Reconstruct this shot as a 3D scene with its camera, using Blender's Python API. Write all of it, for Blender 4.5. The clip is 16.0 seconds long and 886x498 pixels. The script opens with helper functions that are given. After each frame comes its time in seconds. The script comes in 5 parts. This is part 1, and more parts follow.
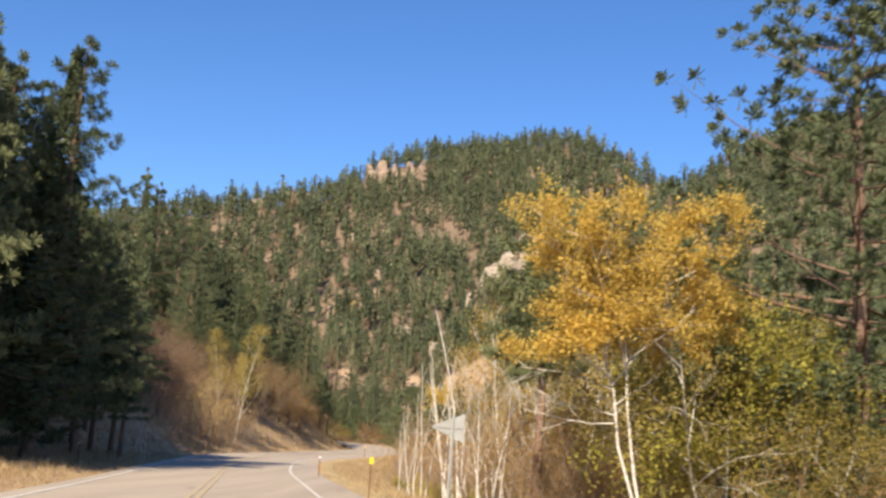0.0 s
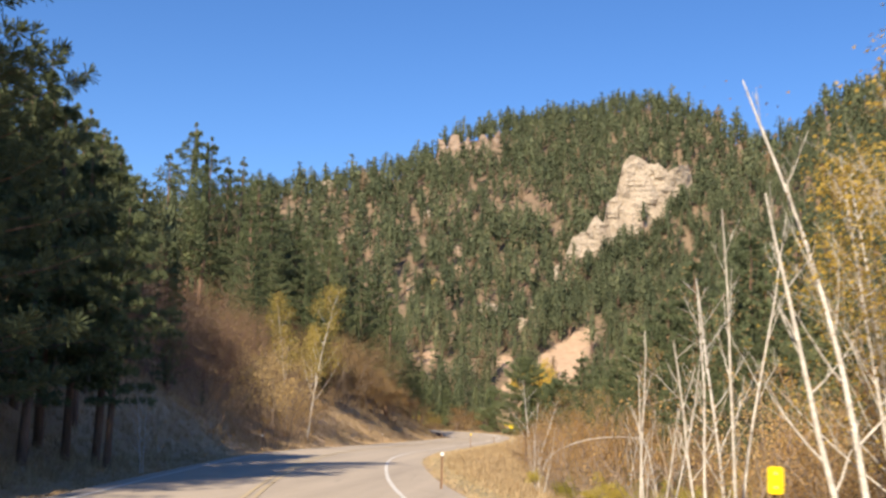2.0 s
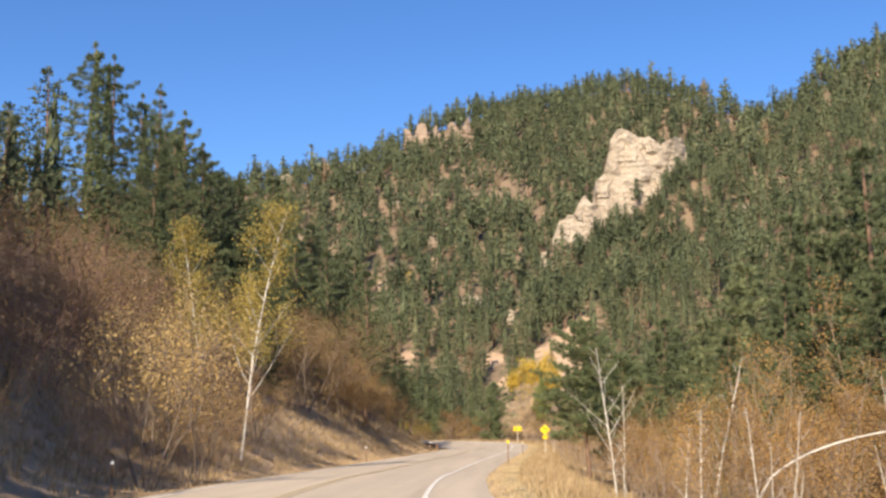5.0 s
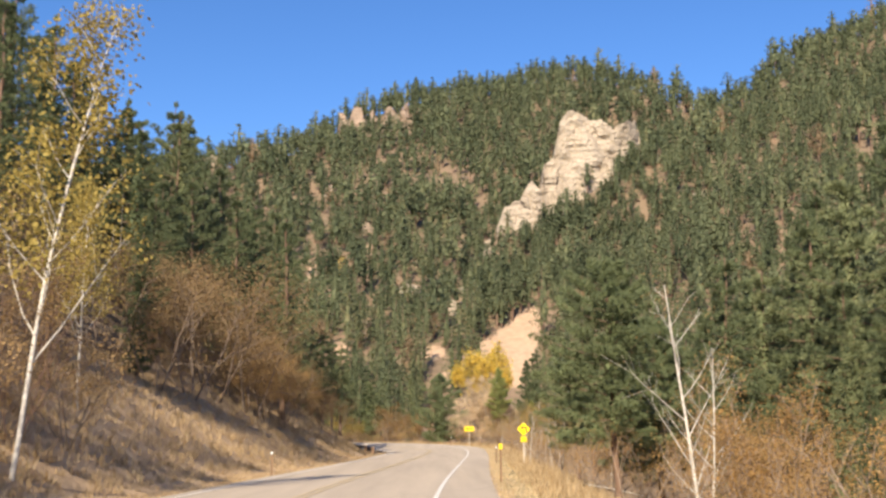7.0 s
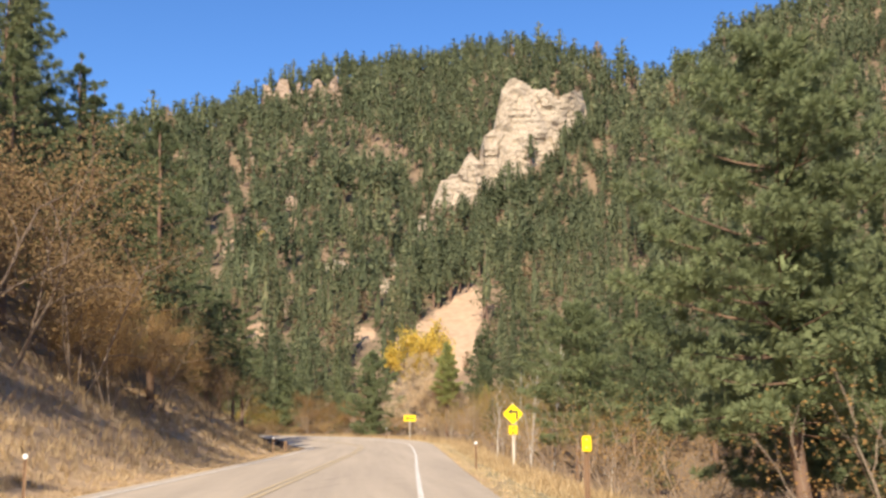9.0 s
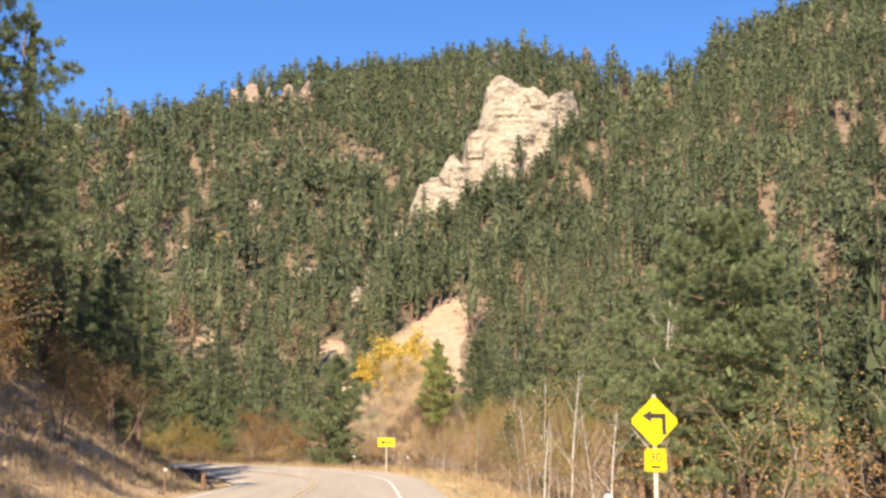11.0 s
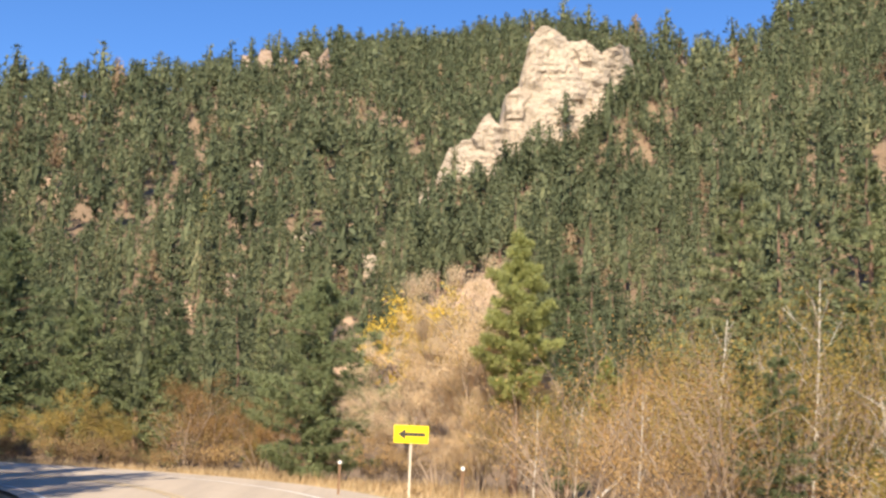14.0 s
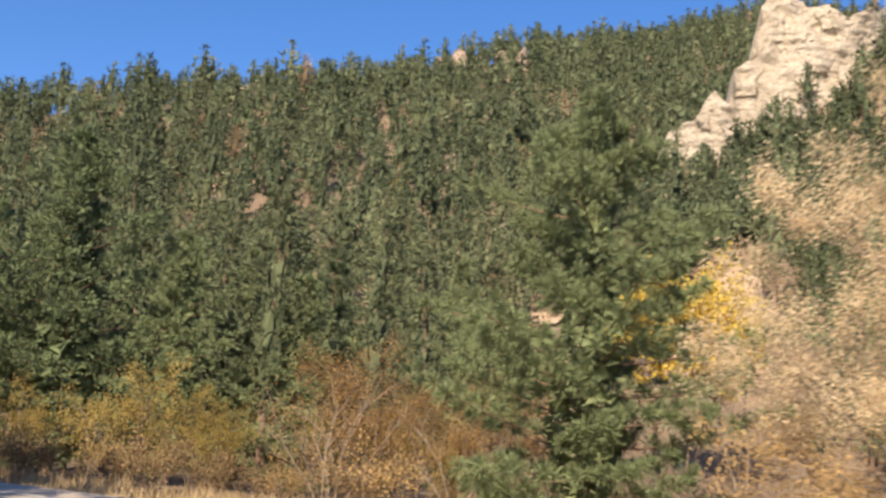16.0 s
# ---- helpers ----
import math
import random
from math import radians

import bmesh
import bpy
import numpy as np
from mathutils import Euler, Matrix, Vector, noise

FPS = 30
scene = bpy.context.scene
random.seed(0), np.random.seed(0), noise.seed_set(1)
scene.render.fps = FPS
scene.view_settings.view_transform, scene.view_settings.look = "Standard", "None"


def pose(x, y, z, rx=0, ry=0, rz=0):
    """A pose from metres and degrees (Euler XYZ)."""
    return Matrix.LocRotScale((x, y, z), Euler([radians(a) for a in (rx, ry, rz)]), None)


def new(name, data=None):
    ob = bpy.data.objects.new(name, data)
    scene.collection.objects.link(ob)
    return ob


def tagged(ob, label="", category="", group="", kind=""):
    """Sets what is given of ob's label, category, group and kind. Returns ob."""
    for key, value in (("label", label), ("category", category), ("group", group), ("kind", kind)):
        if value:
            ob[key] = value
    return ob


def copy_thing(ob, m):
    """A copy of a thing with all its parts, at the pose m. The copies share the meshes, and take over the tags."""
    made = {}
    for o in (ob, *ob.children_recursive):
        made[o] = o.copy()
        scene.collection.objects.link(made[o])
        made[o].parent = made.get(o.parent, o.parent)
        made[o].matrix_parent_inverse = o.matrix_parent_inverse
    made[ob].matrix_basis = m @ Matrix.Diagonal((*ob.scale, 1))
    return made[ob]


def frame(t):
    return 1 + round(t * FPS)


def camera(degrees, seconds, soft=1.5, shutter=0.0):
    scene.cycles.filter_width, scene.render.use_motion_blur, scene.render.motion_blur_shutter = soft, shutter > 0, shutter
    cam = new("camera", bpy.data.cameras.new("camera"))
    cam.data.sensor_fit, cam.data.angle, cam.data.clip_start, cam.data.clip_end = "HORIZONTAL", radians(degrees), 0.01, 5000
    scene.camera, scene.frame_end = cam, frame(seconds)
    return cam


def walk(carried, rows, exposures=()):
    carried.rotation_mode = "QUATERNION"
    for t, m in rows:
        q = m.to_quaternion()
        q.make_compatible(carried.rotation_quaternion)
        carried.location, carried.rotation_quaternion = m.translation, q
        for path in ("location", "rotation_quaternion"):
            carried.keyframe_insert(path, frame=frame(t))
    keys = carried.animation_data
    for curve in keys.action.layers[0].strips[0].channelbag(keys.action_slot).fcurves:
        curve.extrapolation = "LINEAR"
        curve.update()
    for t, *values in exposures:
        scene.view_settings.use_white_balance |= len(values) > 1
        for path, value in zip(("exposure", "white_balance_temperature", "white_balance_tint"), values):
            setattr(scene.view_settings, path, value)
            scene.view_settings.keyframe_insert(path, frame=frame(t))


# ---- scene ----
cam = camera(43.1, 16.0, soft=2.7, shutter=0.18)
METRES, EYE, TILT, LEAN, TURN = 215.0, 1.35, 9.9, -4.2, 0.0
ROWS = [
    (0.0, 0.0, 0.0, 0.0, 0.0, 0.0, -0.0),
    (0.5, -0.0041, 0.0313, -0.0053, 1.51, -0.1, 1.02),
    (1.0, -0.0084, 0.0595, -0.0105, 2.47, -0.33, 1.92),
    (1.5, -0.0133, 0.0906, -0.0161, 3.28, -0.66, 2.46),
    (2.0, -0.0187, 0.1236, -0.0218, 3.69, -0.57, 3.02),
    (2.5, -0.0233, 0.1526, -0.0272, 3.68, -0.51, 3.99),
    (3.0, -0.0283, 0.1832, -0.0324, 3.47, -0.53, 4.54),
    (5.5, -0.0482, 0.3317, -0.0577, 1.4, -0.13, 5.25),
    (6.0, -0.0508, 0.3602, -0.0624, 0.62, -0.33, 4.74),
    (6.5, -0.0531, 0.3908, -0.0676, -0.33, -0.32, 4.39),
    (7.0, -0.0547, 0.4234, -0.0731, -1.55, -0.35, 4.31),
    (7.5, -0.0557, 0.4536, -0.0785, -2.66, -0.52, 4.25),
    (8.0, -0.0563, 0.4823, -0.0835, -3.55, -0.6, 4.13),
    (8.5, -0.0565, 0.5128, -0.0889, -4.4, -0.75, 3.89),
    (9.0, -0.0564, 0.5455, -0.0948, -5.24, -0.93, 3.57),
    (11.5, -0.0504, 0.7003, -0.1219, -6.68, 1.37, 2.81),
    (12.0, -0.049, 0.7304, -0.1272, -6.67, 2.16, 2.7),
    (12.5, -0.0475, 0.7608, -0.1327, -6.6, 1.76, 2.41),
    (13.0, -0.046, 0.7893, -0.1376, -6.47, 0.41, 2.21),
    (13.5, -0.0442, 0.8212, -0.1429, -6.21, 0.15, 1.73),
    (14.0, -0.0431, 0.8534, -0.1483, -5.63, 0.85, 1.16),
    (14.5, -0.0429, 0.8841, -0.1535, -4.36, 1.37, 0.83),
    (15.0, -0.044, 0.9162, -0.1586, -2.11, 1.49, 0.75),
    (15.5, -0.0465, 0.9464, -0.1634, 0.61, 1.74, 0.95),
    (16.0, -0.0518, 0.981, -0.1689, 4.23, 2.36, 1.17),
]
walk(cam, [(t, pose(0, 0, EYE, TILT, LEAN, TURN) @ pose(METRES * x, METRES * y, METRES * z, 90 + pitch, roll, yaw)) for t, x, y, z, yaw, pitch, roll in ROWS],
     exposures=[(0.0, 0.83), (1.5, 0.83), (3.0, 0.83), (6.0, 0.94), (9.0, 0.94), (11.5, 1.16), (12.5, 1.14), (14.0, 1.12), (15.3, 1.22), (16.0, 1.02)])

# ---- world and sun ----
SUN_AZ, SUN_EL = 198.0, 36.0      # the sun stands behind and to the left of the drive
world = bpy.data.worlds.new("sky")
scene.world = world
world.use_nodes = True
wn, wl = world.node_tree.nodes, world.node_tree.links
sky = wn.new("ShaderNodeTexSky")
sky.sky_type, sky.sun_disc = "NISHITA", False
sky.sun_elevation, sky.sun_rotation = radians(SUN_EL), radians(SUN_AZ)
sky.altitude, sky.air_density, sky.dust_density, sky.ozone_density = 1400, 1.0, 0.3, 3.0
wn["Background"].inputs["Strength"].default_value = 0.10
deep = wn.new("ShaderNodeHueSaturation")
deep.inputs["Hue"].default_value, deep.inputs["Saturation"].default_value = 0.508, 1.22
wl.new(sky.outputs["Color"], deep.inputs["Color"])
wl.new(deep.outputs["Color"], wn["Background"].inputs["Color"])
sun_dir = Vector((math.sin(radians(SUN_AZ)) * math.cos(radians(SUN_EL)), math.cos(radians(SUN_AZ)) * math.cos(radians(SUN_EL)), math.sin(radians(SUN_EL))))
sun = new("sun", bpy.data.lights.new("sun", "SUN"))
sun.data.energy, sun.data.angle, sun.data.color = 4.8, radians(0.6), (1.0, 0.86, 0.66)
sun.matrix_world = Matrix.Translation((0, 0, 300)) @ (-sun_dir).to_track_quat("-Z", "Y").to_matrix().to_4x4()

# ---- materials ----
def nodes_of(name):
    m = bpy.data.materials.new(name)
    m.use_nodes = True
    return m, m.node_tree.nodes, m.node_tree.links


def ramp(n, l, source, stops):
    r = n.new("ShaderNodeValToRGB")
    e = r.color_ramp.elements
    while len(e) < len(stops):
        e.new(0.5)
    for k, (at, c) in enumerate(stops):
        e[k].position, e[k].color = at, (*c, 1)
    l.new(source, r.inputs["Fac"])
    return r.outputs["Color"]


def noise_node(n, l, scale, detail=4.0, rough=0.6, stretch=None):
    g = n.new("ShaderNodeNewGeometry")
    t = n.new("ShaderNodeTexNoise")
    t.inputs["Scale"].default_value, t.inputs["Detail"].default_value, t.inputs["Roughness"].default_value = scale, detail, rough
    if stretch:
        mp = n.new("ShaderNodeMapping")
        mp.inputs["Scale"].default_value = stretch
        l.new(g.outputs["Position"], mp.inputs["Vector"])
        l.new(mp.outputs["Vector"], t.inputs["Vector"])
    else:
        l.new(g.outputs["Position"], t.inputs["Vector"])
    return t.outputs["Fac"]


def mix(n, l, fac, a, b, kind="MIX"):
    m = n.new("ShaderNodeMix")
    m.data_type, m.blend_type = "RGBA", kind
    for sock, v in ((m.inputs["Factor"], fac), (m.inputs[6], a), (m.inputs[7], b)):
        if isinstance(v, (int, float)):
            sock.default_value = v
        elif isinstance(v, tuple):
            sock.default_value = (*v, 1)
        else:
            l.new(v, sock)
    return m.outputs[2]


def surface(name, dark, light, scale=1.0, fine=12.0, rough=0.9, bump=0.3, depth=0.05, stretch=None, metal=0.0, fine_mix=0.35):
    """Paint, stone, bark and so on: two colours over two scales of noise, with relief."""
    m, n, l = nodes_of(name)
    b = n["Principled BSDF"]
    big, small = noise_node(n, l, scale, 5, 0.6, stretch), noise_node(n, l, fine, 5, 0.7, stretch)
    c = ramp(n, l, big, [(0.3, dark), (0.7, light)])
    c = mix(n, l, fine_mix, c, ramp(n, l, small, [(0.3, tuple(v * 0.55 for v in dark)), (0.7, tuple(min(1, v * 1.25) for v in light))]))
    l.new(c, b.inputs["Base Color"])
    b.inputs["Roughness"].default_value, b.inputs["Metallic"].default_value = rough, metal
    bp = n.new("ShaderNodeBump")
    bp.inputs["Strength"].default_value, bp.inputs["Distance"].default_value = bump, depth
    l.new(small, bp.inputs["Height"])
    l.new(bp.outputs["Normal"], b.inputs["Normal"])
    return m


def foliage(name, stops, trans=0.35, attribute="", gloss=0.0):
    """Leaves and needles: colours picked leaf by leaf and tree by tree, light passing through."""
    m, n, l = nodes_of(name)
    n.remove(n["Principled BSDF"])
    g = n.new("ShaderNodeNewGeometry")
    pick = g.outputs["Random Per Island"]
    add = n.new("ShaderNodeMath")
    add.operation = "MULTIPLY_ADD"
    l.new(pick, add.inputs[0])
    add.inputs[1].default_value = 0.42
    if attribute:
        a = n.new("ShaderNodeAttribute")
        a.attribute_name = attribute
        other = a.outputs["Fac"]
    else:
        o = n.new("ShaderNodeObjectInfo")
        other = o.outputs["Random"]
    half = n.new("ShaderNodeMath")
    half.operation = "MULTIPLY"
    half.inputs[1].default_value = 0.58
    l.new(other, half.inputs[0])
    l.new(half.outputs[0], add.inputs[2])
    c = ramp(n, l, add.outputs[0], stops)
    patch = noise_node(n, l, 0.35, 3)
    c = mix(n, l, 0.3, c, ramp(n, l, patch, [(0.35, (0.45, 0.45, 0.45)), (0.65, (1.2, 1.2, 1.2))]), "MULTIPLY")
    d, t, s = n.new("ShaderNodeBsdfDiffuse"), n.new("ShaderNodeBsdfTranslucent"), n.new("ShaderNodeMixShader")
    l.new(c, d.inputs["Color"])
    l.new(c, t.inputs["Color"])
    s.inputs["Fac"].default_value = trans
    l.new(d.outputs[0], s.inputs[1])
    l.new(t.outputs[0], s.inputs[2])
    l.new(s.outputs[0], n["Material Output"].inputs["Surface"])
    return m


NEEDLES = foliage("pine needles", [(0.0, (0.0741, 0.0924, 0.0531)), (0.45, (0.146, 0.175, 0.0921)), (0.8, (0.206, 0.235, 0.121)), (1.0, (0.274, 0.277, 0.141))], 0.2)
# the pine needles again, lightened: sunlight on the crowns is put into the colour
LIT_NEEDLES = foliage("sunlit pine needles", [(0.0, (0.101, 0.128, 0.0712)), (0.45, (0.197, 0.236, 0.122)), (0.8, (0.273, 0.31, 0.157)), (1.0, (0.344, 0.352, 0.18))], 0.28)
LIGHT_NEEDLES = foliage("young pine needles", [(0.0, (0.268, 0.298, 0.111)), (0.5, (0.427, 0.452, 0.182)), (1.0, (0.61, 0.584, 0.26))], 0.45)
FOREST = foliage("far pine needles", [(0.0, (0.047, 0.0607, 0.0347)), (0.4, (0.121, 0.14, 0.08)), (0.72, (0.187, 0.205, 0.111)), (0.88, (0.242, 0.243, 0.127)), (1.0, (0.271, 0.243, 0.136))], 0.2, "tint")
DEAD = foliage("dead pine needles", [(0.0, (0.17, 0.12, 0.075)), (1.0, (0.36, 0.265, 0.165))], 0.2)
GOLD = foliage("golden leaves", [(0.0, (0.352, 0.238, 0.057)), (0.35, (0.616, 0.44, 0.104)), (0.75, (0.774, 0.581, 0.171)), (1.0, (0.81, 0.651, 0.266))], 0.5)
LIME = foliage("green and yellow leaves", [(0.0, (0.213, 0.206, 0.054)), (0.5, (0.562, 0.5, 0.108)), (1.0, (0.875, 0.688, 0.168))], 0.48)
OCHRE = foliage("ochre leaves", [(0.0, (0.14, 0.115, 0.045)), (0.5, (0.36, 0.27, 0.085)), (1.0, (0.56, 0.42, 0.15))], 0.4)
# olive leaf colour, darkened too for the shade over the tall roadside trees
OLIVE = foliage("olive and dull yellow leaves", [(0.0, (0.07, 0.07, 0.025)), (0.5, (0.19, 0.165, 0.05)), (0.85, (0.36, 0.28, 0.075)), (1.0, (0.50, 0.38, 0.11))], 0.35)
DULL_YELLOW = foliage("dull yellow leaves", [(0.0, (0.30, 0.24, 0.07)), (0.5, (0.52, 0.41, 0.13)), (1.0, (0.72, 0.55, 0.18))], 0.42)
PALE_GOLD = foliage("pale gold leaves", [(0.0, (0.42, 0.28, 0.11)), (0.5, (0.66, 0.47, 0.20)), (1.0, (0.82, 0.64, 0.34))], 0.45)
YELLOW = foliage("bright yellow leaves", [(0.0, (0.48, 0.34, 0.05)), (0.6, (0.77, 0.57, 0.12)), (1.0, (0.86, 0.67, 0.20))], 0.45)
HAZE = foliage("last orange brown leaves", [(0.0, (0.24, 0.14, 0.057)), (0.5, (0.48, 0.291, 0.114)), (1.0, (0.72, 0.482, 0.199))], 0.4)
TAN = foliage("dry tan leaves", [(0.0, (0.58, 0.43, 0.26)), (0.45, (0.79, 0.63, 0.42)), (1.0, (0.88, 0.77, 0.57))], 0.5)
BUSH_TAN = foliage("dry golden brown leaves", [(0.0, (0.22, 0.14, 0.07)), (0.4, (0.42, 0.28, 0.135)), (0.8, (0.60, 0.42, 0.20)), (1.0, (0.74, 0.52, 0.20))], 0.4)
RUST = foliage("rust brown leaves", [(0.0, (0.112, 0.0723, 0.0385)), (0.5, (0.241, 0.162, 0.0861)), (1.0, (0.413, 0.293, 0.148))], 0.3)
ORANGE = foliage("orange oak leaves", [(0.0, (0.22, 0.135, 0.065)), (0.5, (0.40, 0.26, 0.115)), (1.0, (0.58, 0.41, 0.20))], 0.38)
TWIG = surface("grey brown twigs", (0.13, 0.09, 0.065), (0.26, 0.20, 0.15), 3, 20)
PALE_TWIG = surface("pale brown twigs", (0.20, 0.145, 0.10), (0.40, 0.31, 0.235), 3, 20)
RED_TWIG = surface("red brown twigs", (0.15, 0.085, 0.065), (0.28, 0.18, 0.14), 3, 20)
BIRCH_BARK = surface("white birch bark", (0.34, 0.30, 0.26), (0.76, 0.72, 0.65), 2.5, 9, 0.8, 0.3, 0.02, (1, 1, 3))
PINE_BARK = surface("pine bark", (0.10, 0.065, 0.045), (0.26, 0.16, 0.11), 2.0, 10, 0.95, 0.8, 0.05, (1, 1, 0.25))
LIMESTONE = surface("pale limestone", (0.30, 0.235, 0.17), (0.51, 0.425, 0.325), 0.16, 1.1, 0.95, 0.8, 0.5, (1, 1, 2.2), 0.0, 0.5)
RED_ROCK = surface("pinkish limestone", (0.27, 0.195, 0.14), (0.45, 0.345, 0.26), 0.2, 1.2, 0.95, 0.7, 0.5, (1, 1, 1.8), 0.0, 0.4)
DRY_GRASS = foliage("dry grass blades", [(0.0, (0.253, 0.161, 0.069)), (0.5, (0.50, 0.37, 0.215)), (0.9, (0.69, 0.54, 0.34)), (1.0, (0.33, 0.305, 0.12))], 0.3, "tint")
STEEL = surface("galvanized steel", (0.24, 0.245, 0.235), (0.34, 0.345, 0.33), 4, 40, 0.55, 0.1, 0.003, None, 0.15)
RUSTED = surface("weathered steel rail", (0.10, 0.065, 0.045), (0.20, 0.13, 0.09), 3, 30, 0.7, 0.2, 0.005, None, 0.3)
SIGN_YELLOW = surface("yellow sign sheeting", (0.86, 0.60, 0.0), (0.93, 0.68, 0.005), 2, 60, 0.45, 0.02, 0.002, None, 0.0, 0.1)
SIGN_BLACK = surface("black sign legend", (0.02, 0.018, 0.015), (0.05, 0.045, 0.04), 5, 60, 0.5, 0.02, 0.002)
WHITE_DOT = surface("white reflector", (0.75, 0.75, 0.74), (0.88, 0.88, 0.86), 8, 60, 0.3, 0.02, 0.002)
POST_BROWN = surface("brown post", (0.16, 0.09, 0.05), (0.27, 0.17, 0.10), 4, 40, 0.8, 0.2, 0.004)
POST_WHITE = surface("weathered white post", (0.48, 0.42, 0.34), (0.70, 0.64, 0.55), 4, 40, 0.7, 0.2, 0.004)


def asphalt():
    m, n, l = nodes_of("sun bleached asphalt")
    b = n["Principled BSDF"]
    big, small = noise_node(n, l, 1.0, 5, 0.65, (0.9, 0.035, 1)), noise_node(n, l, 30, 4, 0.7)
    c = ramp(n, l, big, [(0.3, (0.335, 0.275, 0.213)), (0.5, (0.425, 0.35, 0.27)), (0.7, (0.51, 0.42, 0.322))])
    c = mix(n, l, 0.3, c, ramp(n, l, small, [(0.3, (0.24, 0.205, 0.165)), (0.7, (0.56, 0.47, 0.375))]))
    crack = n.new("ShaderNodeTexVoronoi")
    crack.feature = "DISTANCE_TO_EDGE"
    crack.inputs["Scale"].default_value = 0.22
    g = n.new("ShaderNodeNewGeometry")
    l.new(g.outputs["Position"], crack.inputs["Vector"])
    c = mix(n, l, ramp(n, l, crack.outputs["Distance"], [(0.0, (0.28, 0.28, 0.28)), (0.008, (0, 0, 0))]), c, (0.10, 0.085, 0.075))
    l.new(c, b.inputs["Base Color"])
    b.inputs["Roughness"].default_value = 0.85
    bp = n.new("ShaderNodeBump")
    bp.inputs["Strength"].default_value, bp.inputs["Distance"].default_value = 0.3, 0.01
    l.new(small, bp.inputs["Height"])
    l.new(bp.outputs["Normal"], b.inputs["Normal"])
    return m


def line_paint(name, colour, under, spread):
    m, n, l = nodes_of(name)
    b = n["Principled BSDF"]
    worn = noise_node(n, l, 14, 5, 0.75)
    c = mix(n, l, ramp(n, l, worn, [(0.40, (0.95, 0.95, 0.95)), (0.40 + spread, (0, 0, 0))]), colour, under)
    l.new(c, b.inputs["Base Color"])
    b.inputs["Roughness"].default_value = 0.7
    return m


ASPHALT = asphalt()
WHITE_LINE = line_paint("worn white road paint", (0.80, 0.78, 0.74), (0.42, 0.35, 0.28), 0.16)
YELLOW_LINE = line_paint("worn yellow road paint", (0.64, 0.45, 0.16), (0.42, 0.36, 0.28), 0.32)


def earth():
    """Dry grass, leaf litter, bare reddish soil and the scree, by their own patches."""
    m, n, l = nodes_of("dry hillside ground")
    b = n["Principled BSDF"]
    big, mid, small = noise_node(n, l, 0.045, 4, 0.6), noise_node(n, l, 0.6, 5, 0.65), noise_node(n, l, 9, 5, 0.75)
    c = ramp(n, l, big, [(0.3, (0.15, 0.108, 0.068)), (0.5, (0.20, 0.138, 0.088)), (0.72, (0.26, 0.16, 0.105))])
    c = mix(n, l, 0.45, c, ramp(n, l, mid, [(0.3, (0.10, 0.072, 0.045)), (0.5, (0.18, 0.125, 0.078)), (0.74, (0.36, 0.235, 0.15))]))
    c = mix(n, l, 0.35, c, ramp(n, l, small, [(0.3, (0.10, 0.07, 0.045)), (0.7, (0.38, 0.28, 0.18))]))
    a = n.new("ShaderNodeAttribute")
    a.attribute_name = "scree"
    edge = n.new("ShaderNodeMath")
    edge.operation = "MULTIPLY_ADD"
    l.new(mid, edge.inputs[0])
    edge.inputs[1].default_value = 0.5
    l.new(a.outputs["Fac"], edge.inputs[2])
    c = mix(n, l, ramp(n, l, edge.outputs[0], [(0.62, (0, 0, 0)), (0.85, (1, 1, 1))]), c, ramp(n, l, mid, [(0.25, (0.36, 0.235, 0.15)), (0.7, (0.52, 0.37, 0.25))]))
    a2 = n.new("ShaderNodeAttribute")
    a2.attribute_name = "verge"
    c = mix(n, l, a2.outputs["Fac"], c, ramp(n, l, mid, [(0.25, (0.38, 0.25, 0.145)), (0.7, (0.62, 0.44, 0.265))]))
    a3 = n.new("ShaderNodeAttribute")
    a3.attribute_name = "mown"
    c = mix(n, l, a3.outputs["Fac"], c, ramp(n, l, mid, [(0.25, (0.20, 0.18, 0.085)), (0.7, (0.36, 0.31, 0.16))]))
    l.new(c, b.inputs["Base Color"])
    b.inputs["Roughness"].default_value = 0.97
    bp = n.new("ShaderNodeBump")
    bp.inputs["Strength"].default_value, bp.inputs["Distance"].default_value = 0.7, 0.15
    l.new(small, bp.inputs["Height"])
    l.new(bp.outputs["Normal"], b.inputs["Normal"])
    return m


EARTH = earth()

# ---- the lie of the land ----
def vnoise(x, y, scale, seed=0):
    """Smooth noise of about -1 to 1 over the plan; scale is the width of its bumps in metres."""
    x, y = np.asarray(x, float) / scale + seed * 17.3, np.asarray(y, float) / scale - seed * 9.1
    i, j = np.floor(x), np.floor(y)
    u, v = x - i, y - j
    u, v = u * u * (3 - 2 * u), v * v * (3 - 2 * v)
    def h(a, b):
        s = np.sin(a * 127.1 + b * 311.7 + seed * 74.7) * 43758.5453
        return (s - np.floor(s)) * 2 - 1
    return (h(i, j) * (1 - u) + h(i + 1, j) * u) * (1 - v) + (h(i, j + 1) * (1 - u) + h(i + 1, j + 1) * u) * v


def smooth(a, b, v):
    t = np.clip((np.asarray(v, float) - a) / (b - a), 0, 1)
    return t * t * (3 - 2 * t)


def soft(v, w):
    """A ramp that starts softly at 0."""
    return w * np.logaddexp(0, np.asarray(v, float) / w)


